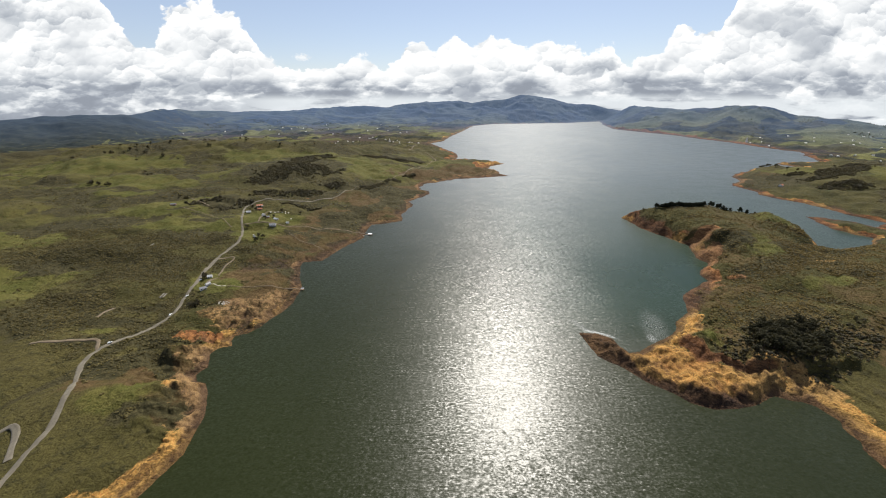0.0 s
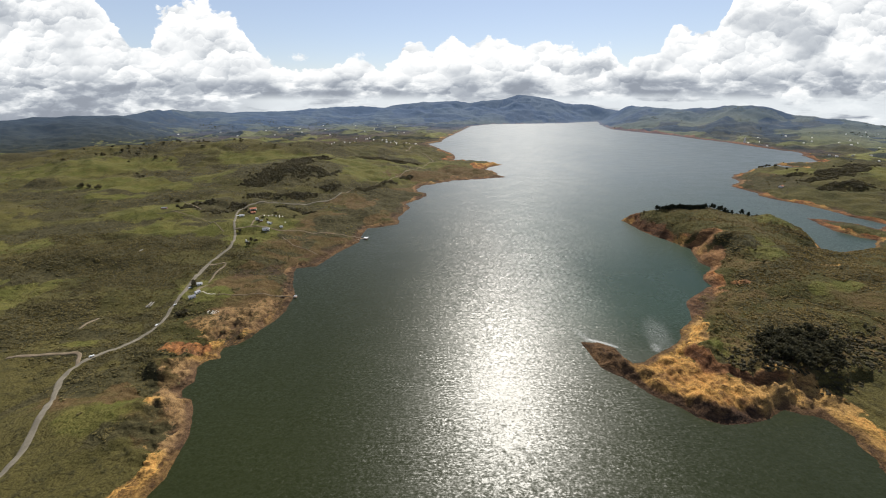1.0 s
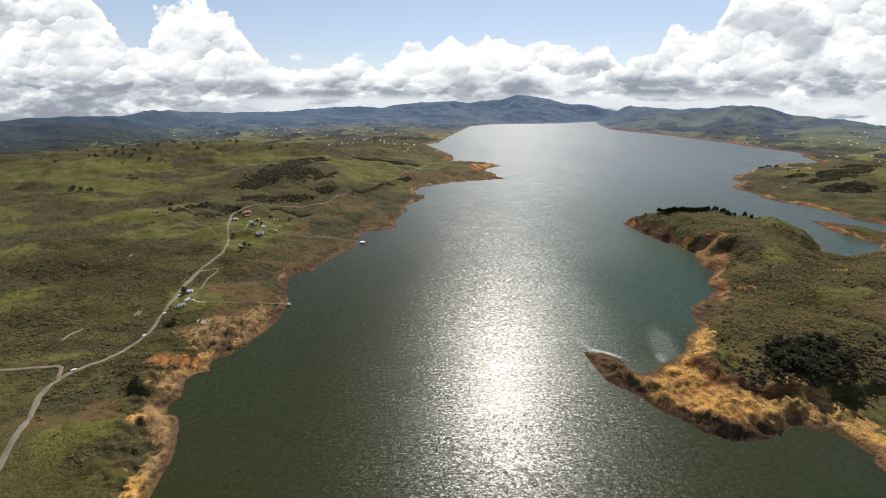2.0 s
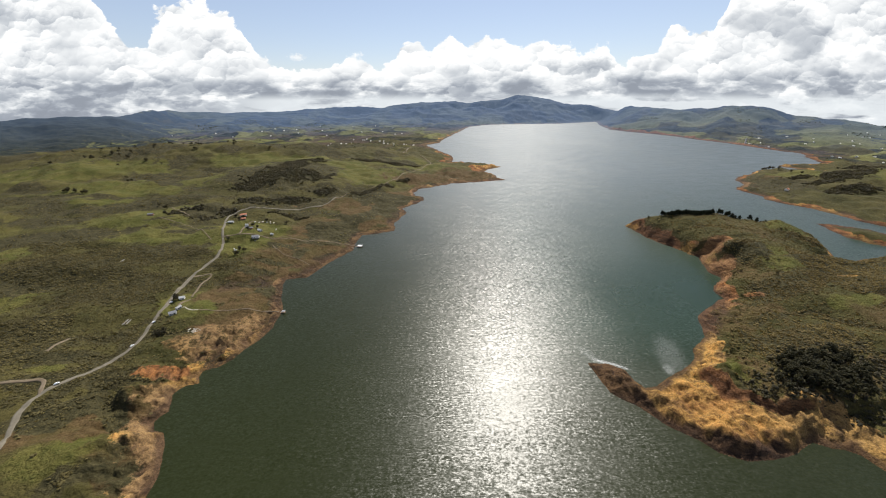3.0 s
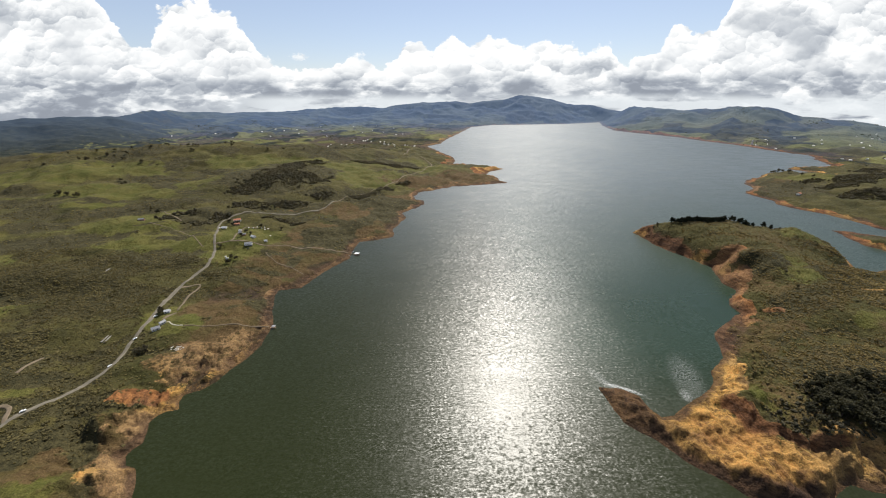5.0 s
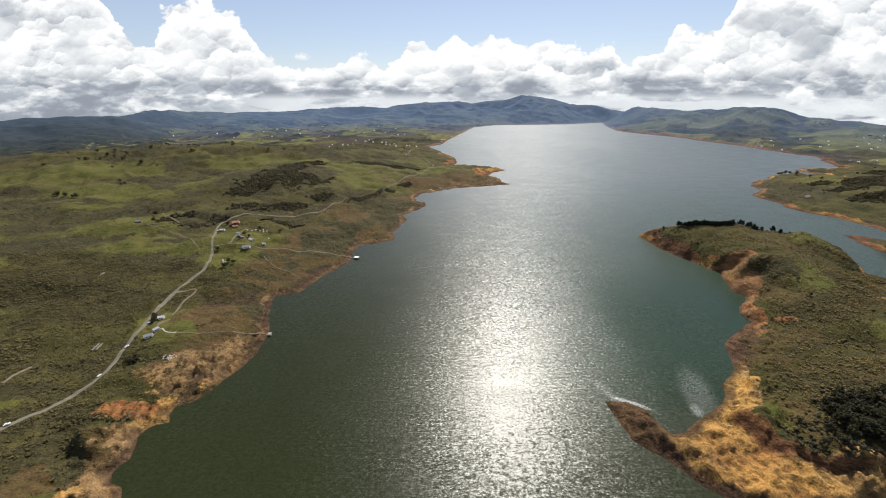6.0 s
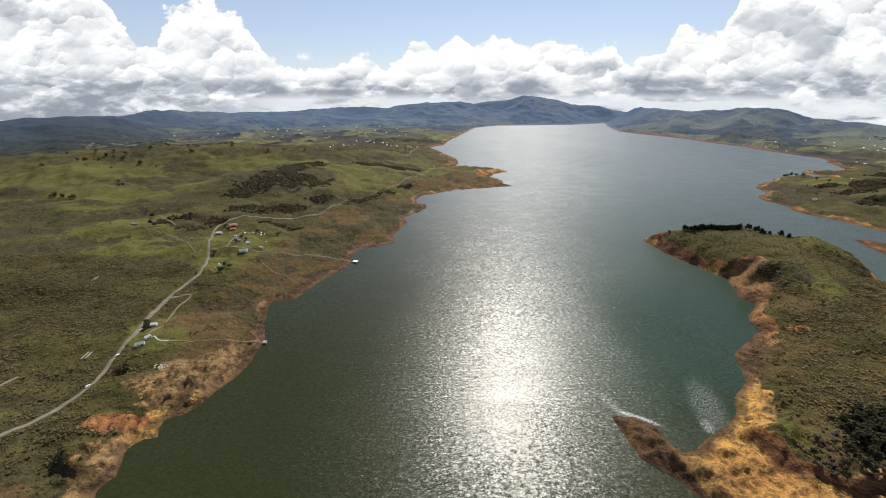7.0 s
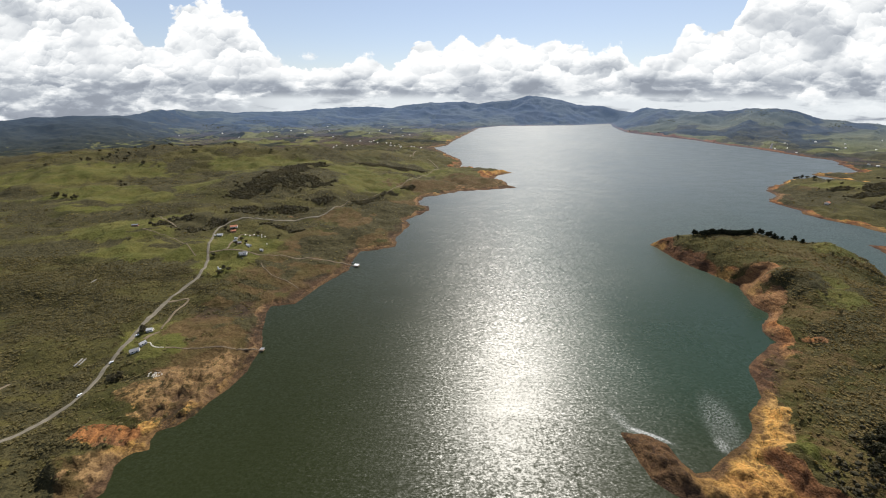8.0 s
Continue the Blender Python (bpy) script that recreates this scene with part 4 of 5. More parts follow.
scatter("shrubs", "dense low olive-green scrub covering the headland", [(290, 800, 190, 760)], 16000, (0.6, 2.1), LEAF_HEADLAND, shrubby)
scatter("shrubs", "low olive-green scrub on the slopes above the road", [(-900, -265, 160, 640)], 18000, (0.6, 2.0), LEAF_SCRUB, shrubby)
scatter("shrubs", "scattered bushes and hedges over the far pastures", [(-1500, -120, 640, 1800)], 9000, (1.0, 3.0), LEAF_SCRUB, shrubby, each=1)
scatter("shrubs", "bushes on the low island across the channel", [(930, 2000, 600, 1600)], 1500, (1.2, 3.4), LEAF_SCRUB, shrubby, each=1)
scatter("woodland", "dark dense woodland on the hillside by the lake", [(-620, -80, 740, 1480), (1090, 1750, 840, 1450)], 10500, (1.5, 3.5), LEAF_TREE, woody, each=3, flat=1.1)


def shady(x, y, z, d, bare):
    return blot(x, y, [(325, 285, 34, 16, -10), (385, 298, 50, 34, 0), (450, 310, 50, 40, 0)]) * ease(12, 20, d)


scatter("woodland", "dark scrub and young trees round the grove above the cliff", [(290, 500, 240, 350)], 1000, (1.0, 2.4), LEAF_TREE, shady, each=2, flat=1.0)
scatter("far_trees", "dark clumps of trees between fields on the valley floor", [(-2300, -60, 1800, 3700), (1450, 2900, 1300, 3300)], 4200, (2.2, 5.0), LEAF_FAR, hedgy, each=1, flat=0.8)


def part(name, bm, mat, parent, label=""):
    """Link a bmesh as one mesh object under a thing or under a part."""
    me = bpy.data.meshes.new(name)
    bm.to_mesh(me)
    bm.free()
    me.materials.append(mat)
    ob = new(name, me)
    ob.parent = parent
    return tagged(ob, label)


def rod(bm, a, b, ra, rb, sides=6):
    """A tapered stick from a to b."""
    a, b = Vector(a), Vector(b)
    q = (b - a).to_track_quat("Z", "Y")
    rings = [[bm.verts.new(p + q @ Vector((r * math.cos(k * math.tau / sides), r * math.sin(k * math.tau / sides), 0))) for k in range(sides)] for p, r in ((a, ra), (b, rb))]
    for k in range(sides):
        bm.faces.new((rings[0][k], rings[0][(k + 1) % sides], rings[1][(k + 1) % sides], rings[1][k]))
    bm.faces.new(rings[1])


def tree(kind, tall, spread):
    """A tree with a tapered trunk with limbs, and a crown of leaf clumps with gaps."""
    root = new("pine_tree" if kind == "pine" else "tree")
    bm = bmesh.new()
    lean = Vector((rng.uniform(-0.05, 0.05), rng.uniform(-0.05, 0.05), 0)) * tall
    rod(bm, (0, 0, -0.6), lean + Vector((0, 0, tall * 0.82)), 0.035 * tall, 0.008 * tall, 7)
    centres, sizes = [], []
    limbs = 16 if kind == "pine" else 9
    for k in range(limbs):
        h = (0.22 + 0.66 * k / limbs) if kind == "pine" else rng.uniform(0.32, 0.72)
        turn = k * 2.4 + rng.uniform(-0.4, 0.4)
        reach = spread * ((1.12 - h) if kind == "pine" else rng.uniform(0.55, 1.0)) * rng.uniform(0.75, 1.1)
        base = lean * h + Vector((0, 0, h * tall))
        tip = base + Vector((math.cos(turn) * reach, math.sin(turn) * reach, (0.05 if kind == "pine" else rng.uniform(0.12, 0.34)) * tall))
        rod(bm, base, tip, 0.010 * tall, 0.004 * tall, 4)
        for _ in range(7 if kind == "pine" else 13):
            f = rng.uniform(0.35, 1.08)
            wide = (0.16 if kind == "pine" else 0.30) * spread
            centres.append(tuple(base.lerp(tip, f) + Vector(rng.normal(0, wide, 3)) * (0.6 if kind == "pine" else 0.75)))
            sizes.append(spread * rng.uniform(0.13, 0.25))
    for _ in range(10):
        centres.append(tuple(lean + Vector((*rng.normal(0, 0.12 * spread, 2), tall * rng.uniform(0.80, 1.0)))))
        sizes.append(spread * rng.uniform(0.12, 0.2))
    part("trunk", bm, BARK, root)
    v, f = lumps(centres, sizes, 0.8, 0.4)
    crown = new("crown", mesh_of("crown", v, f, 3, {"pine": LEAF_PINE, "grove": LEAF_GROVE}.get(kind, LEAF_TREE), smooth=False))
    crown.parent = root
    return root


def plant(kinds, spots, low, high, label, group, sink=0.1):
    """Copies of the model trees at the spots, each turned and sized a little differently."""
    for k, (x, y) in enumerate(spots):
        s = rng.uniform(low, high)
        m = Matrix.LocRotScale((x, y, height(x, y) - sink), Euler((0, 0, rng.uniform(0, 6.28))), (s * rng.uniform(0.9, 1.1), s * rng.uniform(0.9, 1.1), s))
        tagged(copy_thing(kinds[k % len(kinds)], m), label, "tree", group)


PINES = [
    (468, 730), (478, 727), (482, 724), (486, 726), (489, 721), (494, 723), (498, 719), (502, 722), (507, 716), (511, 719), (516, 714), (521, 718),
    (526, 713), (531, 717), (537, 714), (542, 719), (548, 715), (553, 720), (559, 716), (566, 720), (576, 717), (586, 722), (594, 719), (603, 724), (612, 723), (622, 727),
    (650, 722), (660, 716),
]
GROVE = [
    (371, 305), (404, 300), (351, 303), (387, 318), (342, 291), (382, 276), (386, 308), (371, 277), (349, 288), (340, 300), (374, 321), (377, 310),
    (368, 290), (401, 314), (357, 287), (354, 278), (392, 296), (398, 296), (345, 309), (391, 289), (378, 299), (355, 315), (345, 298), (365, 324),
    (352, 296), (357, 308), (364, 299), (384, 323), (347, 283), (403, 308), (364, 280), (360, 320), (378, 290), (375, 281), (375, 315), (396, 324),
    (394, 313), (366, 312), (392, 307), (347, 316), (388, 302), (402, 322), (384, 285), (368, 284), (408, 314), (366, 306), (322, 290), (332, 283),
    (318, 276),
]
SLOPE_TREES = [
    (436, 745), (443, 743), (449, 742), (640, 722), (665, 712), (672, 709),
    (699.8, 658.5), (694.7, 643.6), (697.1, 636.1), (698.7, 629.4), (485.8, 470.2), (565.3, 444.6), (549.5, 446.4), (540.4, 451.4), (514, 524.6),
    (530.9, 523.6), (706, 668), (690, 650), (610, 640), (640, 655), (668, 668), (600, 470), (500, 490),
]
PASTURE_TREES = [
    (-842.8, 1487), (-961.1, 1419.3), (-992.7, 1494.9), (-1156.4, 1553.1), (-1134, 1448.1), (-1260.1, 1299.8), (-1270.3, 1289.3), (-1347.4, 1240.5),
    (-1209.9, 1360.2), (-1168.6, 1343.9), (-1182.6, 1385.1), (-1137.6, 1263.3), (-997, 1281), (-1058.5, 1292), (-950.9, 1076.5), (-1052.9, 981.8),
    (-1052.8, 994.1), (-1027.1, 986.9), (-1001.1, 979.9), (-685.6, 847.6), (-649.5, 821.3), (-955, 1425), (-985, 1500), (-1260, 1310), (-945, 1084),
    (-1045, 985), (-995, 984), (-660, 830), (-1300, 1395), (-1420, 1400), (-1100, 1560), (-1060, 1540),
    (-850, 1517), (-862, 1524), (-1116, 1515), (-1141, 1455), (-1255, 1418), (-1242, 1369), (-1269, 1314), (-1364, 1258), (-1155, 1338), (-1059, 1297), (-1016, 1146), (-752, 1472),
]
PASTURE_TREES += [(-697, 1478), (-1156, 1552), (-1327, 1577), (-1018, 1492), (-1006, 1500), (-1244, 1339), (-640, 1490), (-560, 1500), (-880, 1510)]
VILLAGE_TREES = [
    (-369.5, 453.7), (-333.3, 375), (-329, 379), (-336.2, 747.4), (-486.6, 798.6), (-456.8, 771.5), (-443.3, 757.1), (-386.6, 707.6), (-389, 692),
    (-379.2, 750.1), (-366, 613.9), (-354.2, 607.4), (-365.6, 599.7), (-411.9, 658.9), (-372, 458), (-340, 379), (-438, 768), (-374, 700),
]
ISLAND_TREES = [
    (1277.9, 1402.9), (1301, 1414.1), (1313.5, 1413.1), (1236.8, 1320.4), (1238.4, 1296.3), (1215.6, 1228), (1205.6, 1180.4), (1270, 1396),
    (1290, 1408),
]
pines = [tree("pine", 14.0, 6.6), tree("pine", 12.5, 6.2), tree("pine", 15.5, 6.8)]
tall_broad = [tree("grove", 17.0, 5.6), tree("grove", 15.0, 5.8), tree("grove", 19.0, 5.4)]
broad = [tree("broad", 13.0, 6.0), tree("broad", 11.0, 6.2), tree("broad", 15.5, 6.0), tree("broad", 10.0, 5.0)]
pines_first, broad_first = [(472, 729), (531, 713), (630, 725)], [(-560, 1010), (-575, 1030), (-548, 1000), (-590, 1040)]
grove_first = [(362, 293), (381, 304), (372, 296)]
for model, spot in zip(pines + broad + tall_broad, pines_first + broad_first + grove_first):
    model.matrix_basis = pose(*spot, height(*spot) - 0.1) @ Matrix.Scale(0.62, 4)
for model in pines:
    tagged(model, "dark green pine in a row along the headland crest", "tree", "pines on the headland")
for model in tall_broad:
    tagged(model, "tall dark broadleaf tree in a grove above the cliff", "tree", "grove above the cliff")
for model in broad:
    tagged(model, "dark broadleaf tree standing on the wooded hill", "tree", "trees on the pastures")
plant(pines, PINES + [((a + c) / 2 + 1.5, (b + e) / 2 + 2) for (a, b), (c, e) in zip(PINES[1:19], PINES[2:20])], 1.05, 1.35, "dark green pine in a row along the headland crest", "pines on the headland")
plant(tall_broad, GROVE + [(x + 4.5, y - 5) for x, y in GROVE[:26]], 1.0, 1.45, "tall dark broadleaf tree in a grove above the cliff", "grove above the cliff")
plant(broad, SLOPE_TREES, 0.35, 0.6, "small dark tree among the headland scrub", "trees on the headland")
plant(broad, PASTURE_TREES, 0.9, 1.45, "lone dark broadleaf tree on open pasture", "trees on the pastures")
plant(broad, VILLAGE_TREES, 0.75, 1.15, "dark green broadleaf tree beside houses and lane", "trees round the houses")
plant(broad, ISLAND_TREES, 1.0, 1.6, "tall dark tree on the low island", "trees on the island")

# ---- houses, jetties, vehicles and other made things ----
PLASTER = plain("white_plaster", (0.72, 0.70, 0.65), 0.85, size=2.0, bump=0.01)
BRICK_WALL = plain("brick_red_wall", (0.33, 0.15, 0.09), 0.9, size=1.0, bump=0.02)
TIN = plain("grey_sheet_roof", (0.20, 0.20, 0.205), 0.6, 0.0, size=1.2)
TILE = plain("red_roof_tiles", (0.42, 0.17, 0.09), 0.85, size=0.8, bump=0.03)
WHITE_ROOF = plain("white_sheet_roof", (0.46, 0.46, 0.455), 0.6, 0.0, size=1.5)
DARK = plain("dark_glass", (0.03, 0.035, 0.04), 0.2)
WOOD = plain("weathered_wood", (0.24, 0.17, 0.11), 0.85, size=0.5, bump=0.01)
CONCRETE = plain("grey_concrete", (0.21, 0.195, 0.17), 0.9, size=1.0, bump=0.01)
PALE_STONE = plain("pale_stone", (0.36, 0.33, 0.28), 0.9, size=1.0, bump=0.02)
RUBBER = plain("black_rubber", (0.02, 0.02, 0.02), 0.8)


def box(bm, x0, y0, z0, x1, y1, z1, bevel=0.0):
    made = bmesh.ops.create_cube(bm, size=1.0, matrix=Matrix.LocRotScale(((x0 + x1) / 2, (y0 + y1) / 2, (z0 + z1) / 2), None, (x1 - x0, y1 - y0, z1 - z0)))
    if bevel:
        edges = list({e for v in made["verts"] for e in v.link_edges})
        bmesh.ops.bevel(bm, geom=edges, offset=bevel, segments=1, affect="EDGES")
    return bm


def boxed(*sizes, bevel=0.0):
    return box(bmesh.new(), *sizes, bevel=bevel)


def house(x, y, turn, long, wide, tall, walls, roof, label, hip=0.32):
    """A single-storey house: walls with door and windows, and a pitched roof of two slabs with eaves."""
    long, wide = long * 0.76, wide * 0.76
    root = tagged(new("house"), label, "house", "houses by the shore")
    base = min(height(x + a * long / 2, y + b * wide / 2) for a in (-1, 1) for b in (-1, 1))
    root.matrix_basis = pose(x, y, base - 0.2, 0, 0, turn)
    floor = height(x, y) - base + 0.35
    part("foundation", boxed(-long / 2 - 0.15, -wide / 2 - 0.15, -0.6, long / 2 + 0.15, wide / 2 + 0.15, floor), CONCRETE, root)
    bm = boxed(-long / 2, -wide / 2, floor, long / 2, wide / 2, floor + tall)
    ridge = floor + tall + wide * hip
    for s in (-1, 1):
        gable = [bm.verts.new(p) for p in ((s * long / 2, -wide / 2, floor + tall), (s * long / 2, wide / 2, floor + tall), (s * long / 2, 0, ridge))]
        bm.faces.new(gable if s > 0 else gable[::-1])
    wall = part("wall", bm, walls, root)
    for s in (-1, 1):
        bm = bmesh.new()
        run, drop = wide / 2 + 0.55, (wide / 2 + 0.55) * hip / 0.5
        a = [(-long / 2 - 0.5, 0, ridge + 0.12), (long / 2 + 0.5, 0, ridge + 0.12), (long / 2 + 0.5, s * run, ridge + 0.12 - drop), (-long / 2 - 0.5, s * run, ridge + 0.12 - drop)]
        up = [bm.verts.new(p) for p in a]
        low = [bm.verts.new((p[0], p[1], p[2] - 0.14)) for p in a]
        bm.faces.new(up if s < 0 else up[::-1]), bm.faces.new(low[::-1] if s < 0 else low)
        for k in range(4):
            bm.faces.new((up[k], up[(k + 1) % 4], low[(k + 1) % 4], low[k]))
        bmesh.ops.recalc_face_normals(bm, faces=bm.faces)
        part("roof", bm, roof, root)
    for s in (-1, 1):
        for k in range(max(1, int(long / 3))):
            cx = -long / 2 + long * (k + 0.5) / max(1, int(long / 3))
            window = part("window", boxed(cx - 0.55, s * wide / 2 - 0.06, floor + 1.0, cx + 0.55, s * wide / 2 + 0.06, floor + 2.0), DARK, root)
            part("sill", boxed(cx - 0.65, s * wide / 2 - 0.1, floor + 0.9, cx + 0.65, s * wide / 2 + 0.1, floor + 0.99), CONCRETE, window)
    part("door", boxed(long / 2 - 0.05, -0.5, floor, long / 2 + 0.06, 0.5, floor + 2.0), WOOD, root)
    return root


house(-346.7, 416.8, 35, 10.5, 6.5, 2.8, PLASTER, TIN, "low white house with a weathered grey sheet roof")
house(-347.5, 428.6, 70, 8.0, 5.6, 2.7, PLASTER, TIN, "small white house with a grey sheet roof and terrace")
house(-364.0, 457.8, 20, 8.0, 6.0, 2.8, PLASTER, WHITE_ROOF, "small bright white house under a dark tree")
house(-453.6, 744.3, 10, 12.0, 6.5, 2.6, PLASTER, WHITE_ROOF, "white roadside house with a pale sheet roof")
house(-444.0, 778.2, 25, 17.0, 9.5, 3.2, PLASTER, TILE, "large house with a red tiled roof")
house(-437.5, 763.2, 25, 13.0, 7.0, 2.8, BRICK_WALL, TILE, "brick outbuilding with a faded orange tiled roof")
house(-417.4, 737.2, 0, 6.0, 5.0, 2.5, PLASTER, WHITE_ROOF, "tiny white hut on the village lawn")
house(-384.9, 695.4, 15, 9.0, 6.0, 2.6, BRICK_WALL, TIN, "brick house with a grey sheet roof")
house(-367.0, 693.1, -20, 11.0, 7.0, 2.7, PLASTER, WHITE_ROOF, "white cottage with a pale roof in the village")
house(-398.0, 705.0, 10, 7.5, 5.5, 2.5, PLASTER, TIN, "small cream house with a sheet roof")
house(-359.8, 661.3, 15, 16.0, 8.5, 2.9, PLASTER, TIN, "long house with a blue-grey sheet roof on a lawn")
house(-339.1, 684.2, 0, 6.5, 5.0, 2.4, PLASTER, WHITE_ROOF, "small white garden hut on grass")
house(-636.8, 761.3, 12, 14.0, 6.5, 2.5, BRICK_WALL, TIN, "lone grey-roofed barn on open pasture")
house(1020.1, 1027.4, 30, 17.0, 11.0, 3.2, PLASTER, TILE, "red-roofed house above the island's bank")


def car(x, y, turn, paint, label):
    root = tagged(new("car"), label, "car", "cars by the road")
    root.matrix_basis = pose(x, y, max(height(x + a, y + b) for a in (-2, 0, 2) for b in (-2, 0, 2)) + 0.3, 0, 0, turn)
    body = part("body", boxed(-2.05, -0.85, 0.32, 2.05, 0.85, 0.95, bevel=0.12), paint, root)
    bm = boxed(-1.5, -0.75, 0.93, 0.9, 0.75, 1.5, bevel=0.1)
    for v in bm.verts:
        if v.co.z > 1.3:
            v.co.x = v.co.x * 0.72 - 0.08
    part("cabin", bm, paint, root)
    part("windscreen", boxed(0.62, -0.62, 1.02, 0.86, 0.62, 1.36), DARK, body)
    for a in (-1.3, 1.3):
        for b in (-0.78, 0.78):
            bm = bmesh.new()
            bmesh.ops.create_cone(bm, cap_ends=True, segments=12, radius1=0.33, radius2=0.33, depth=0.22, matrix=Matrix.Translation((a, b, 0.33)) @ Matrix.Rotation(math.pi / 2, 4, "X"))
            part("wheel", bm, RUBBER, root)


WHITE_PAINT = plain("white_car_paint", (0.78, 0.78, 0.77), 0.3, vary=0.03)
DARK_PAINT = plain("dark_car_paint", (0.03, 0.03, 0.035), 0.3, vary=0.03)
car(-372.3, 447.5, 60, WHITE_PAINT, "white car parked at the gravel road's edge")
car(-358.6, 399.8, 65, WHITE_PAINT, "white car standing on the gravel road")
car(-349.5, 356, 80, WHITE_PAINT, "white car driving on the gravel road")
car(-365.6, 292.3, 50, WHITE_PAINT, "white pickup on the gravel road near the fork")
car(-354.7, 648.2, 20, DARK_PAINT, "black car parked on the lawn beside the long house")
car(-461.4, 741.2, 60, WHITE_PAINT, "white van parked beside the white roadside house")


def jetty(x, y, turn, long, wide, cover, label):
    """A floating jetty: gangway of planks on floats, and a pontoon, with a roof on posts where it has one."""
    root = tagged(new("jetty"), label, "jetty", "jetties")
    root.matrix_basis = pose(x, y, 0.0, 0, 0, turn)
    for k in range(int(long / 0.5)):
        part("plank", boxed(k * 0.5, -0.6, 0.42, k * 0.5 + 0.44, 0.6, 0.5), WOOD, root)
    for s in (-0.45, 0.45):
        part("beam", boxed(0, s - 0.08, 0.28, long, s + 0.08, 0.42), WOOD, root)
    for k in range(1, int(long / 2.5) + 1):
        part("float", boxed(k * 2.5 - 0.7, -0.55, -0.3, k * 2.5 + 0.1, 0.55, 0.3, bevel=0.08), CONCRETE, root)
    part("pontoon", boxed(long, -wide / 2, -0.4, long + wide * 1.25, wide / 2, 0.55, bevel=0.06), WOOD, root)
    for a in (0.3, wide * 1.25 - 0.3):
        for b in (-wide / 2 + 0.25, wide / 2 - 0.25):
            bm = bmesh.new()
            rod(bm, (long + a, b, 0.5), (long + a, b, 2.75), 0.07, 0.07)
            part("post", bm, WOOD, root)
    roof = boxed(long - 0.3, -wide / 2 - 0.3, 2.7, long + wide * 1.25 + 0.3, wide / 2 + 0.3, 2.85)
    for v in roof.verts:
        v.co.z += 0.45 * (1 - abs(v.co.y) / (wide / 2 + 0.3))
    part("roof", roof, cover, root)


jetty(-172.0, 658.5, -10, 11.0, 6.5, WHITE_ROOF, "floating jetty with a white-roofed boathouse")
jetty(-219.0, 435.3, 0, 4.0, 3.2, TIN, "short wooden jetty with a small dark shelter")


def boat(x, y, turn, label):
    root = tagged(new("boat"), label, "boat", "boats by the jetties")
    root.matrix_basis = pose(x, y, 0.0, 0, 0, turn)
    bm = bmesh.new()
    rows = []
    for t in np.linspace(0, 1, 7):
        w = 0.85 * (1 - t**3) + 0.03
        rows.append([bm.verts.new((4.6 * t, a * w, h)) for a, h in ((-1, 0.62 + 0.2 * t), (-0.75, -0.1), (0, -0.25), (0.75, -0.1), (1, 0.62 + 0.2 * t))])
    for a, b in zip(rows, rows[1:]):
        for k in range(4):
            bm.faces.new((a[k], b[k], b[k + 1], a[k + 1]))
    bm.faces.new(rows[0])
    part("hull", bm, WHITE_PAINT, root)
    for k in (1.0, 2.4):
        part("thwart", boxed(k, -0.7, 0.35, k + 0.3, 0.7, 0.42), WOOD, root)


boat(-170, 667, 35, "small white motorboat moored by the boathouse")
boat(-172.5, 650.5, -20, "small white rowing boat pulled up at the shore")


# concrete strips of an old foundation
for x, y in ((-389.9, 398.3), (-387.2, 398.9), (-527.5, 552)):
    strip = boxed(-9.0, -0.7, -0.6, 9.0, 0.7, 0.4, bevel=0.04)
    me = bpy.data.meshes.new("concrete_strip")
    strip.to_mesh(me), strip.free()
    me.materials.append(CONCRETE)
    ob = tagged(new("concrete_strip", me), "long weathered concrete strip lying in the scrub", "slab", "concrete strips")
    ob.matrix_basis = pose(x, y, height(x, y) + 0.25, 0, 0, 101)

# a heap of pale rubble above the bare shore
heap_of = tagged(new("rubble_heap"), "heap of pale grey rubble on bare brown ground", "rubble")
heap_of.matrix_basis = pose(-300, 385, height(-300, 385))
for k in range(26):
    bm = bmesh.new()
    bmesh.ops.create_icosphere(bm, subdivisions=1, radius=rng.uniform(0.5, 1.3))
    a, reach = rng.uniform(0, 6.28), 6.0 * rng.uniform(0, 1) ** 0.6
    x, y = reach * 1.5 * math.cos(a), reach * 0.7 * math.sin(a)
    z = height(-300 + x, 385 + y) - height(-300, 385) + 0.1
    for v in bm.verts:
        v.co = v.co * rng.uniform(0.75, 1.2)
        v.co.z *= 0.6
    bmesh.ops.translate(bm, verts=bm.verts, vec=(x, y, z))
    part("stone", bm, PALE_STONE, heap_of)

# white stones and tombs on the village lawn
for x, y in ((-406.8, 751.5), (-395.2, 747.9), (-387.9, 750.4), (-377.4, 745.9), (-370.2, 746.5), (-360, 740.1), (-401.5, 709), (-342.3, 710.5), (-366, 738)):
    block = boxed(-1.4, -0.8, -0.5, 1.4, 0.8, 1.1, bevel=0.08)
    me = bpy.data.meshes.new("white_block")
    block.to_mesh(me), block.free()
    me.materials.append(PLASTER)
    ob = tagged(new("white_block", me), "whitewashed block standing on the village lawn", "block", "white blocks on the lawn")
    ob.matrix_basis = pose(x, y, height(x, y) + 0.1, 0, 0, rng.uniform(0, 180))

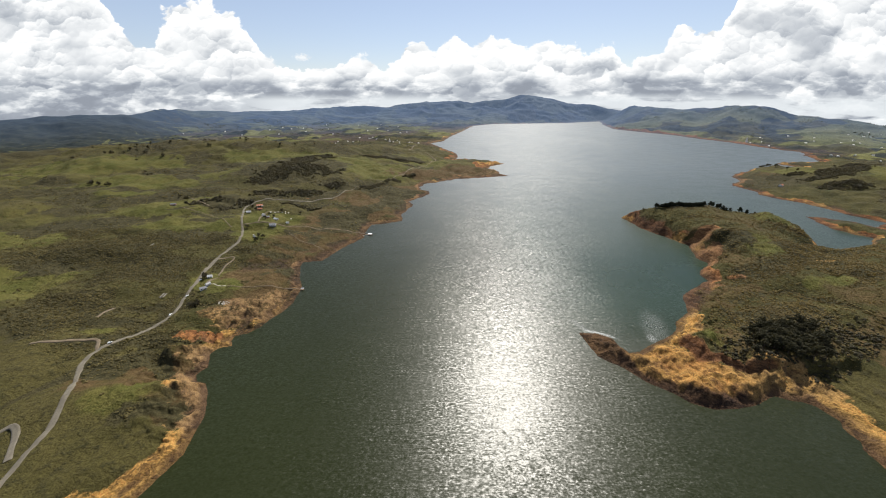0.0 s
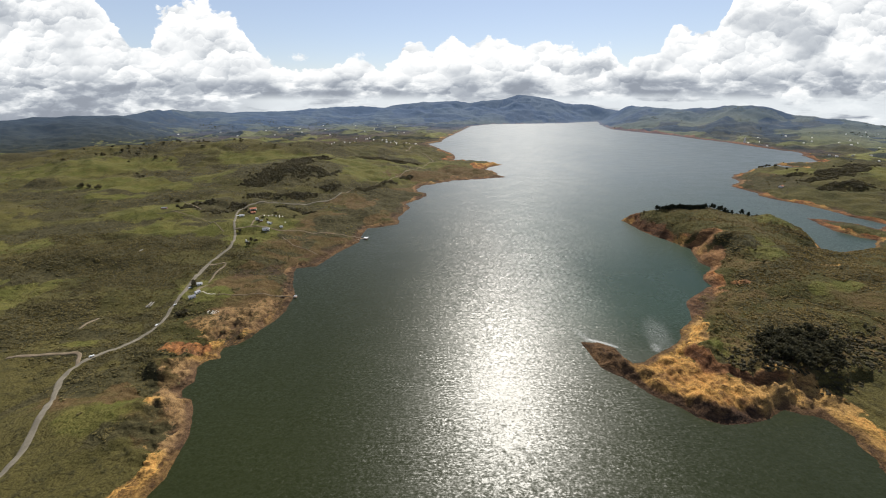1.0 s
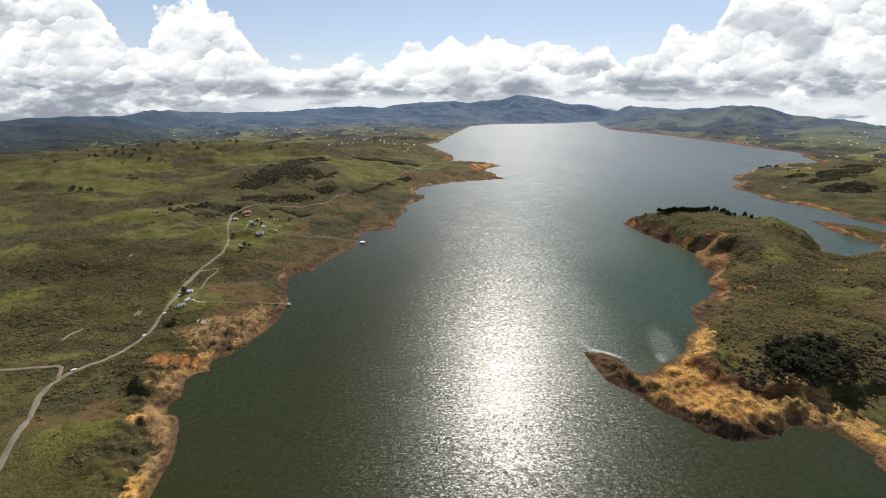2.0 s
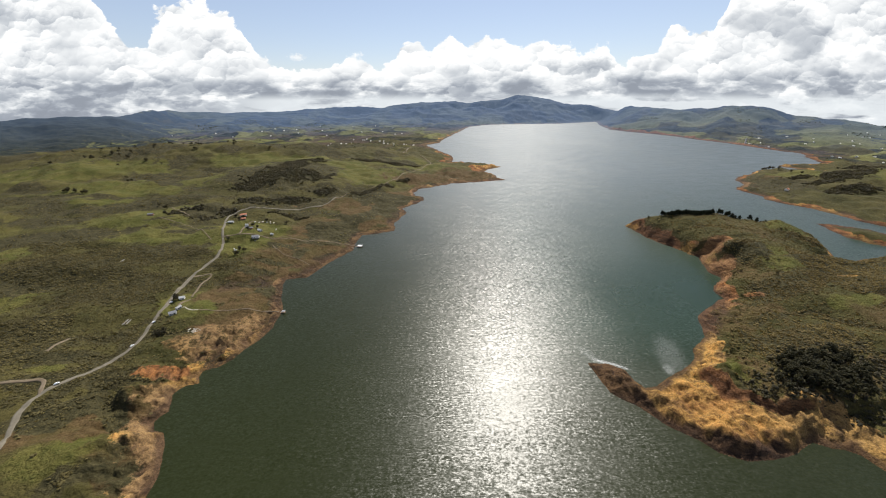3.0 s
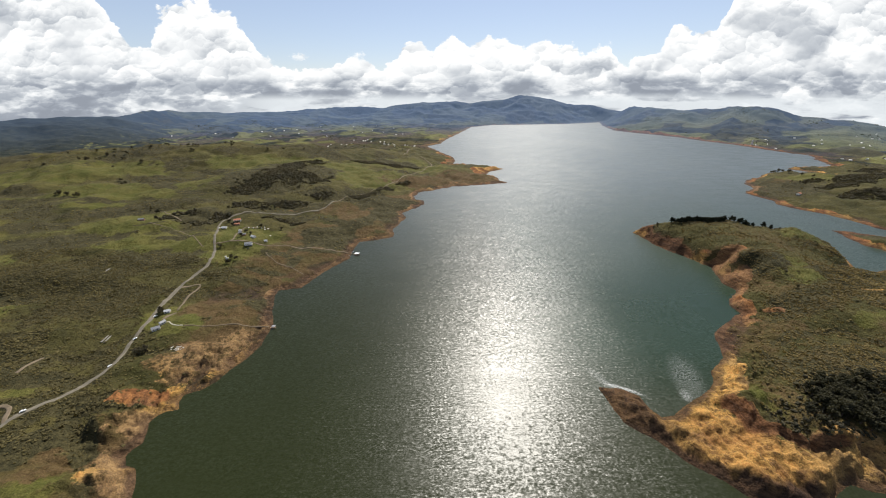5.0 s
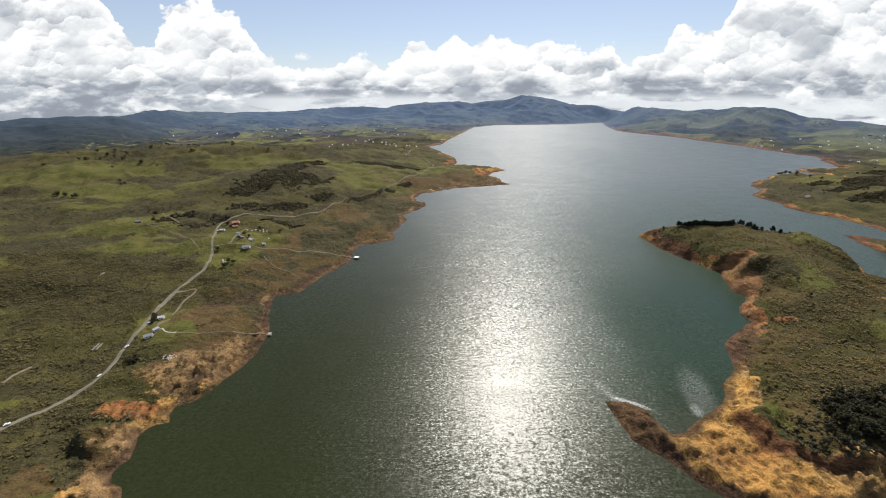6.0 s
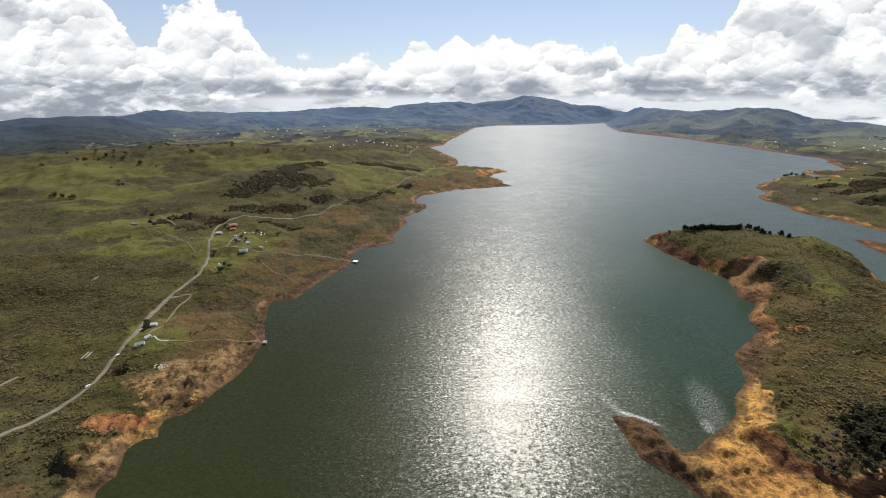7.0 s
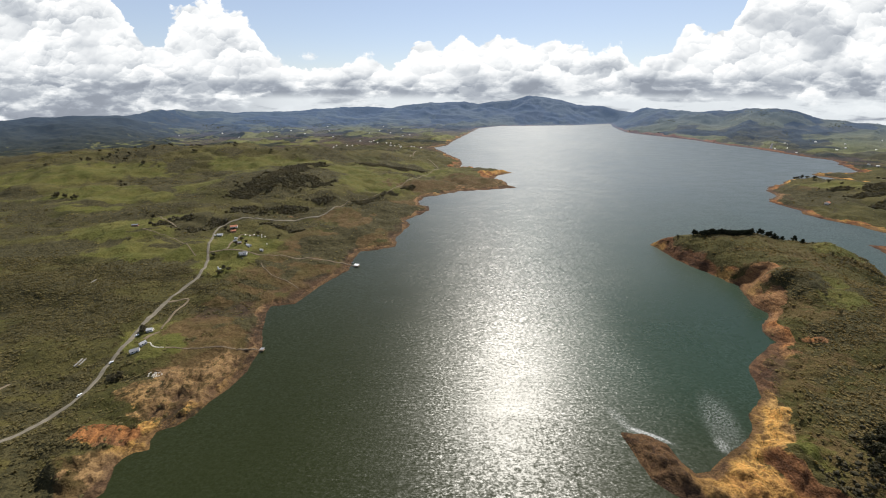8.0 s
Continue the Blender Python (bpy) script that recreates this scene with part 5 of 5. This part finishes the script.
# white gate pillar beside the road and a tower over the far shore
pillar = tagged(new("gate_pillar"), "white plastered gate pillar beside the road", "pillar")
pillar.matrix_basis = pose(-376.3, 614.2, height(-376.3, 614.2) - 0.1)
part("shaft", boxed(-0.9, -0.9, -0.5, 0.9, 0.9, 4.8, bevel=0.06), PLASTER, pillar)
part("cap", boxed(-1.2, -1.2, 4.8, 1.2, 1.2, 5.3, bevel=0.06), PLASTER, pillar)
part("wing_wall", boxed(0.9, -0.3, -0.5, 5.0, 0.3, 2.4), PLASTER, pillar)
tower = tagged(new("tower"), "slim white tower on the far shore", "tower")
tower.matrix_basis = pose(1828, 2163, height(1828, 2163) - 0.5)
bm = bmesh.new()
rod(bm, (0, 0, 0), (0, 0, 26), 4.4, 3.4, 10)
part("shaft", bm, PLASTER, tower)
bm = bmesh.new()
rod(bm, (0, 0, 26), (0, 0, 30), 4.6, 0.6, 10)
part("roof", bm, TIN, tower)

# the far villages: white specks of houses on the valley floor and over the eastern shore
def far_village(name, x0, x1, y0, y1, count, label):
    spots = np.column_stack([rng.uniform(x0, x1, count), rng.uniform(y0, y1, count)])
    zs, ds, _ = land(spots[:, 0], spots[:, 1])
    verts, faces = [], []
    for (x, y), z, d in zip(spots, zs, ds):
        if d < 15:
            continue
        a, b, h, c = rng.uniform(3, 6), rng.uniform(2.2, 4), rng.uniform(2, 3), rng.uniform(0, 3.14)
        k = len(verts)
        for u, v, w in ((-a, -b, -2), (a, -b, -2), (a, b, -2), (-a, b, -2), (-a, -b, h), (a, -b, h), (a, b, h), (-a, b, h), (-a, 0, h + 2.2), (a, 0, h + 2.2)):
            verts.append((x + u * math.cos(c) - v * math.sin(c), y + u * math.sin(c) + v * math.cos(c), z + w))
        for f in ((0, 1, 5), (0, 5, 4), (2, 3, 7), (2, 7, 6), (1, 2, 6), (1, 6, 5), (3, 0, 4), (3, 4, 7), (4, 5, 9), (4, 9, 8), (6, 7, 8), (6, 8, 9), (5, 6, 9), (7, 4, 8)):
            faces.extend(k + i for i in f)
    tagged(new(name, mesh_of(name, np.array(verts), np.array(faces), 3, PLASTER, smooth=False)), label, "village", kind="stuff")


far_village("far_houses", -700, -150, 2050, 2500, 22, "cluster of pale village houses on the valley floor")
far_village("far_houses", -2000, -300, 2500, 3500, 24, "scattered pale houses far out on the valley floor")
far_village("far_houses", 1750, 2700, 1450, 2300, 34, "pale houses spread over the slopes above the eastern shore")
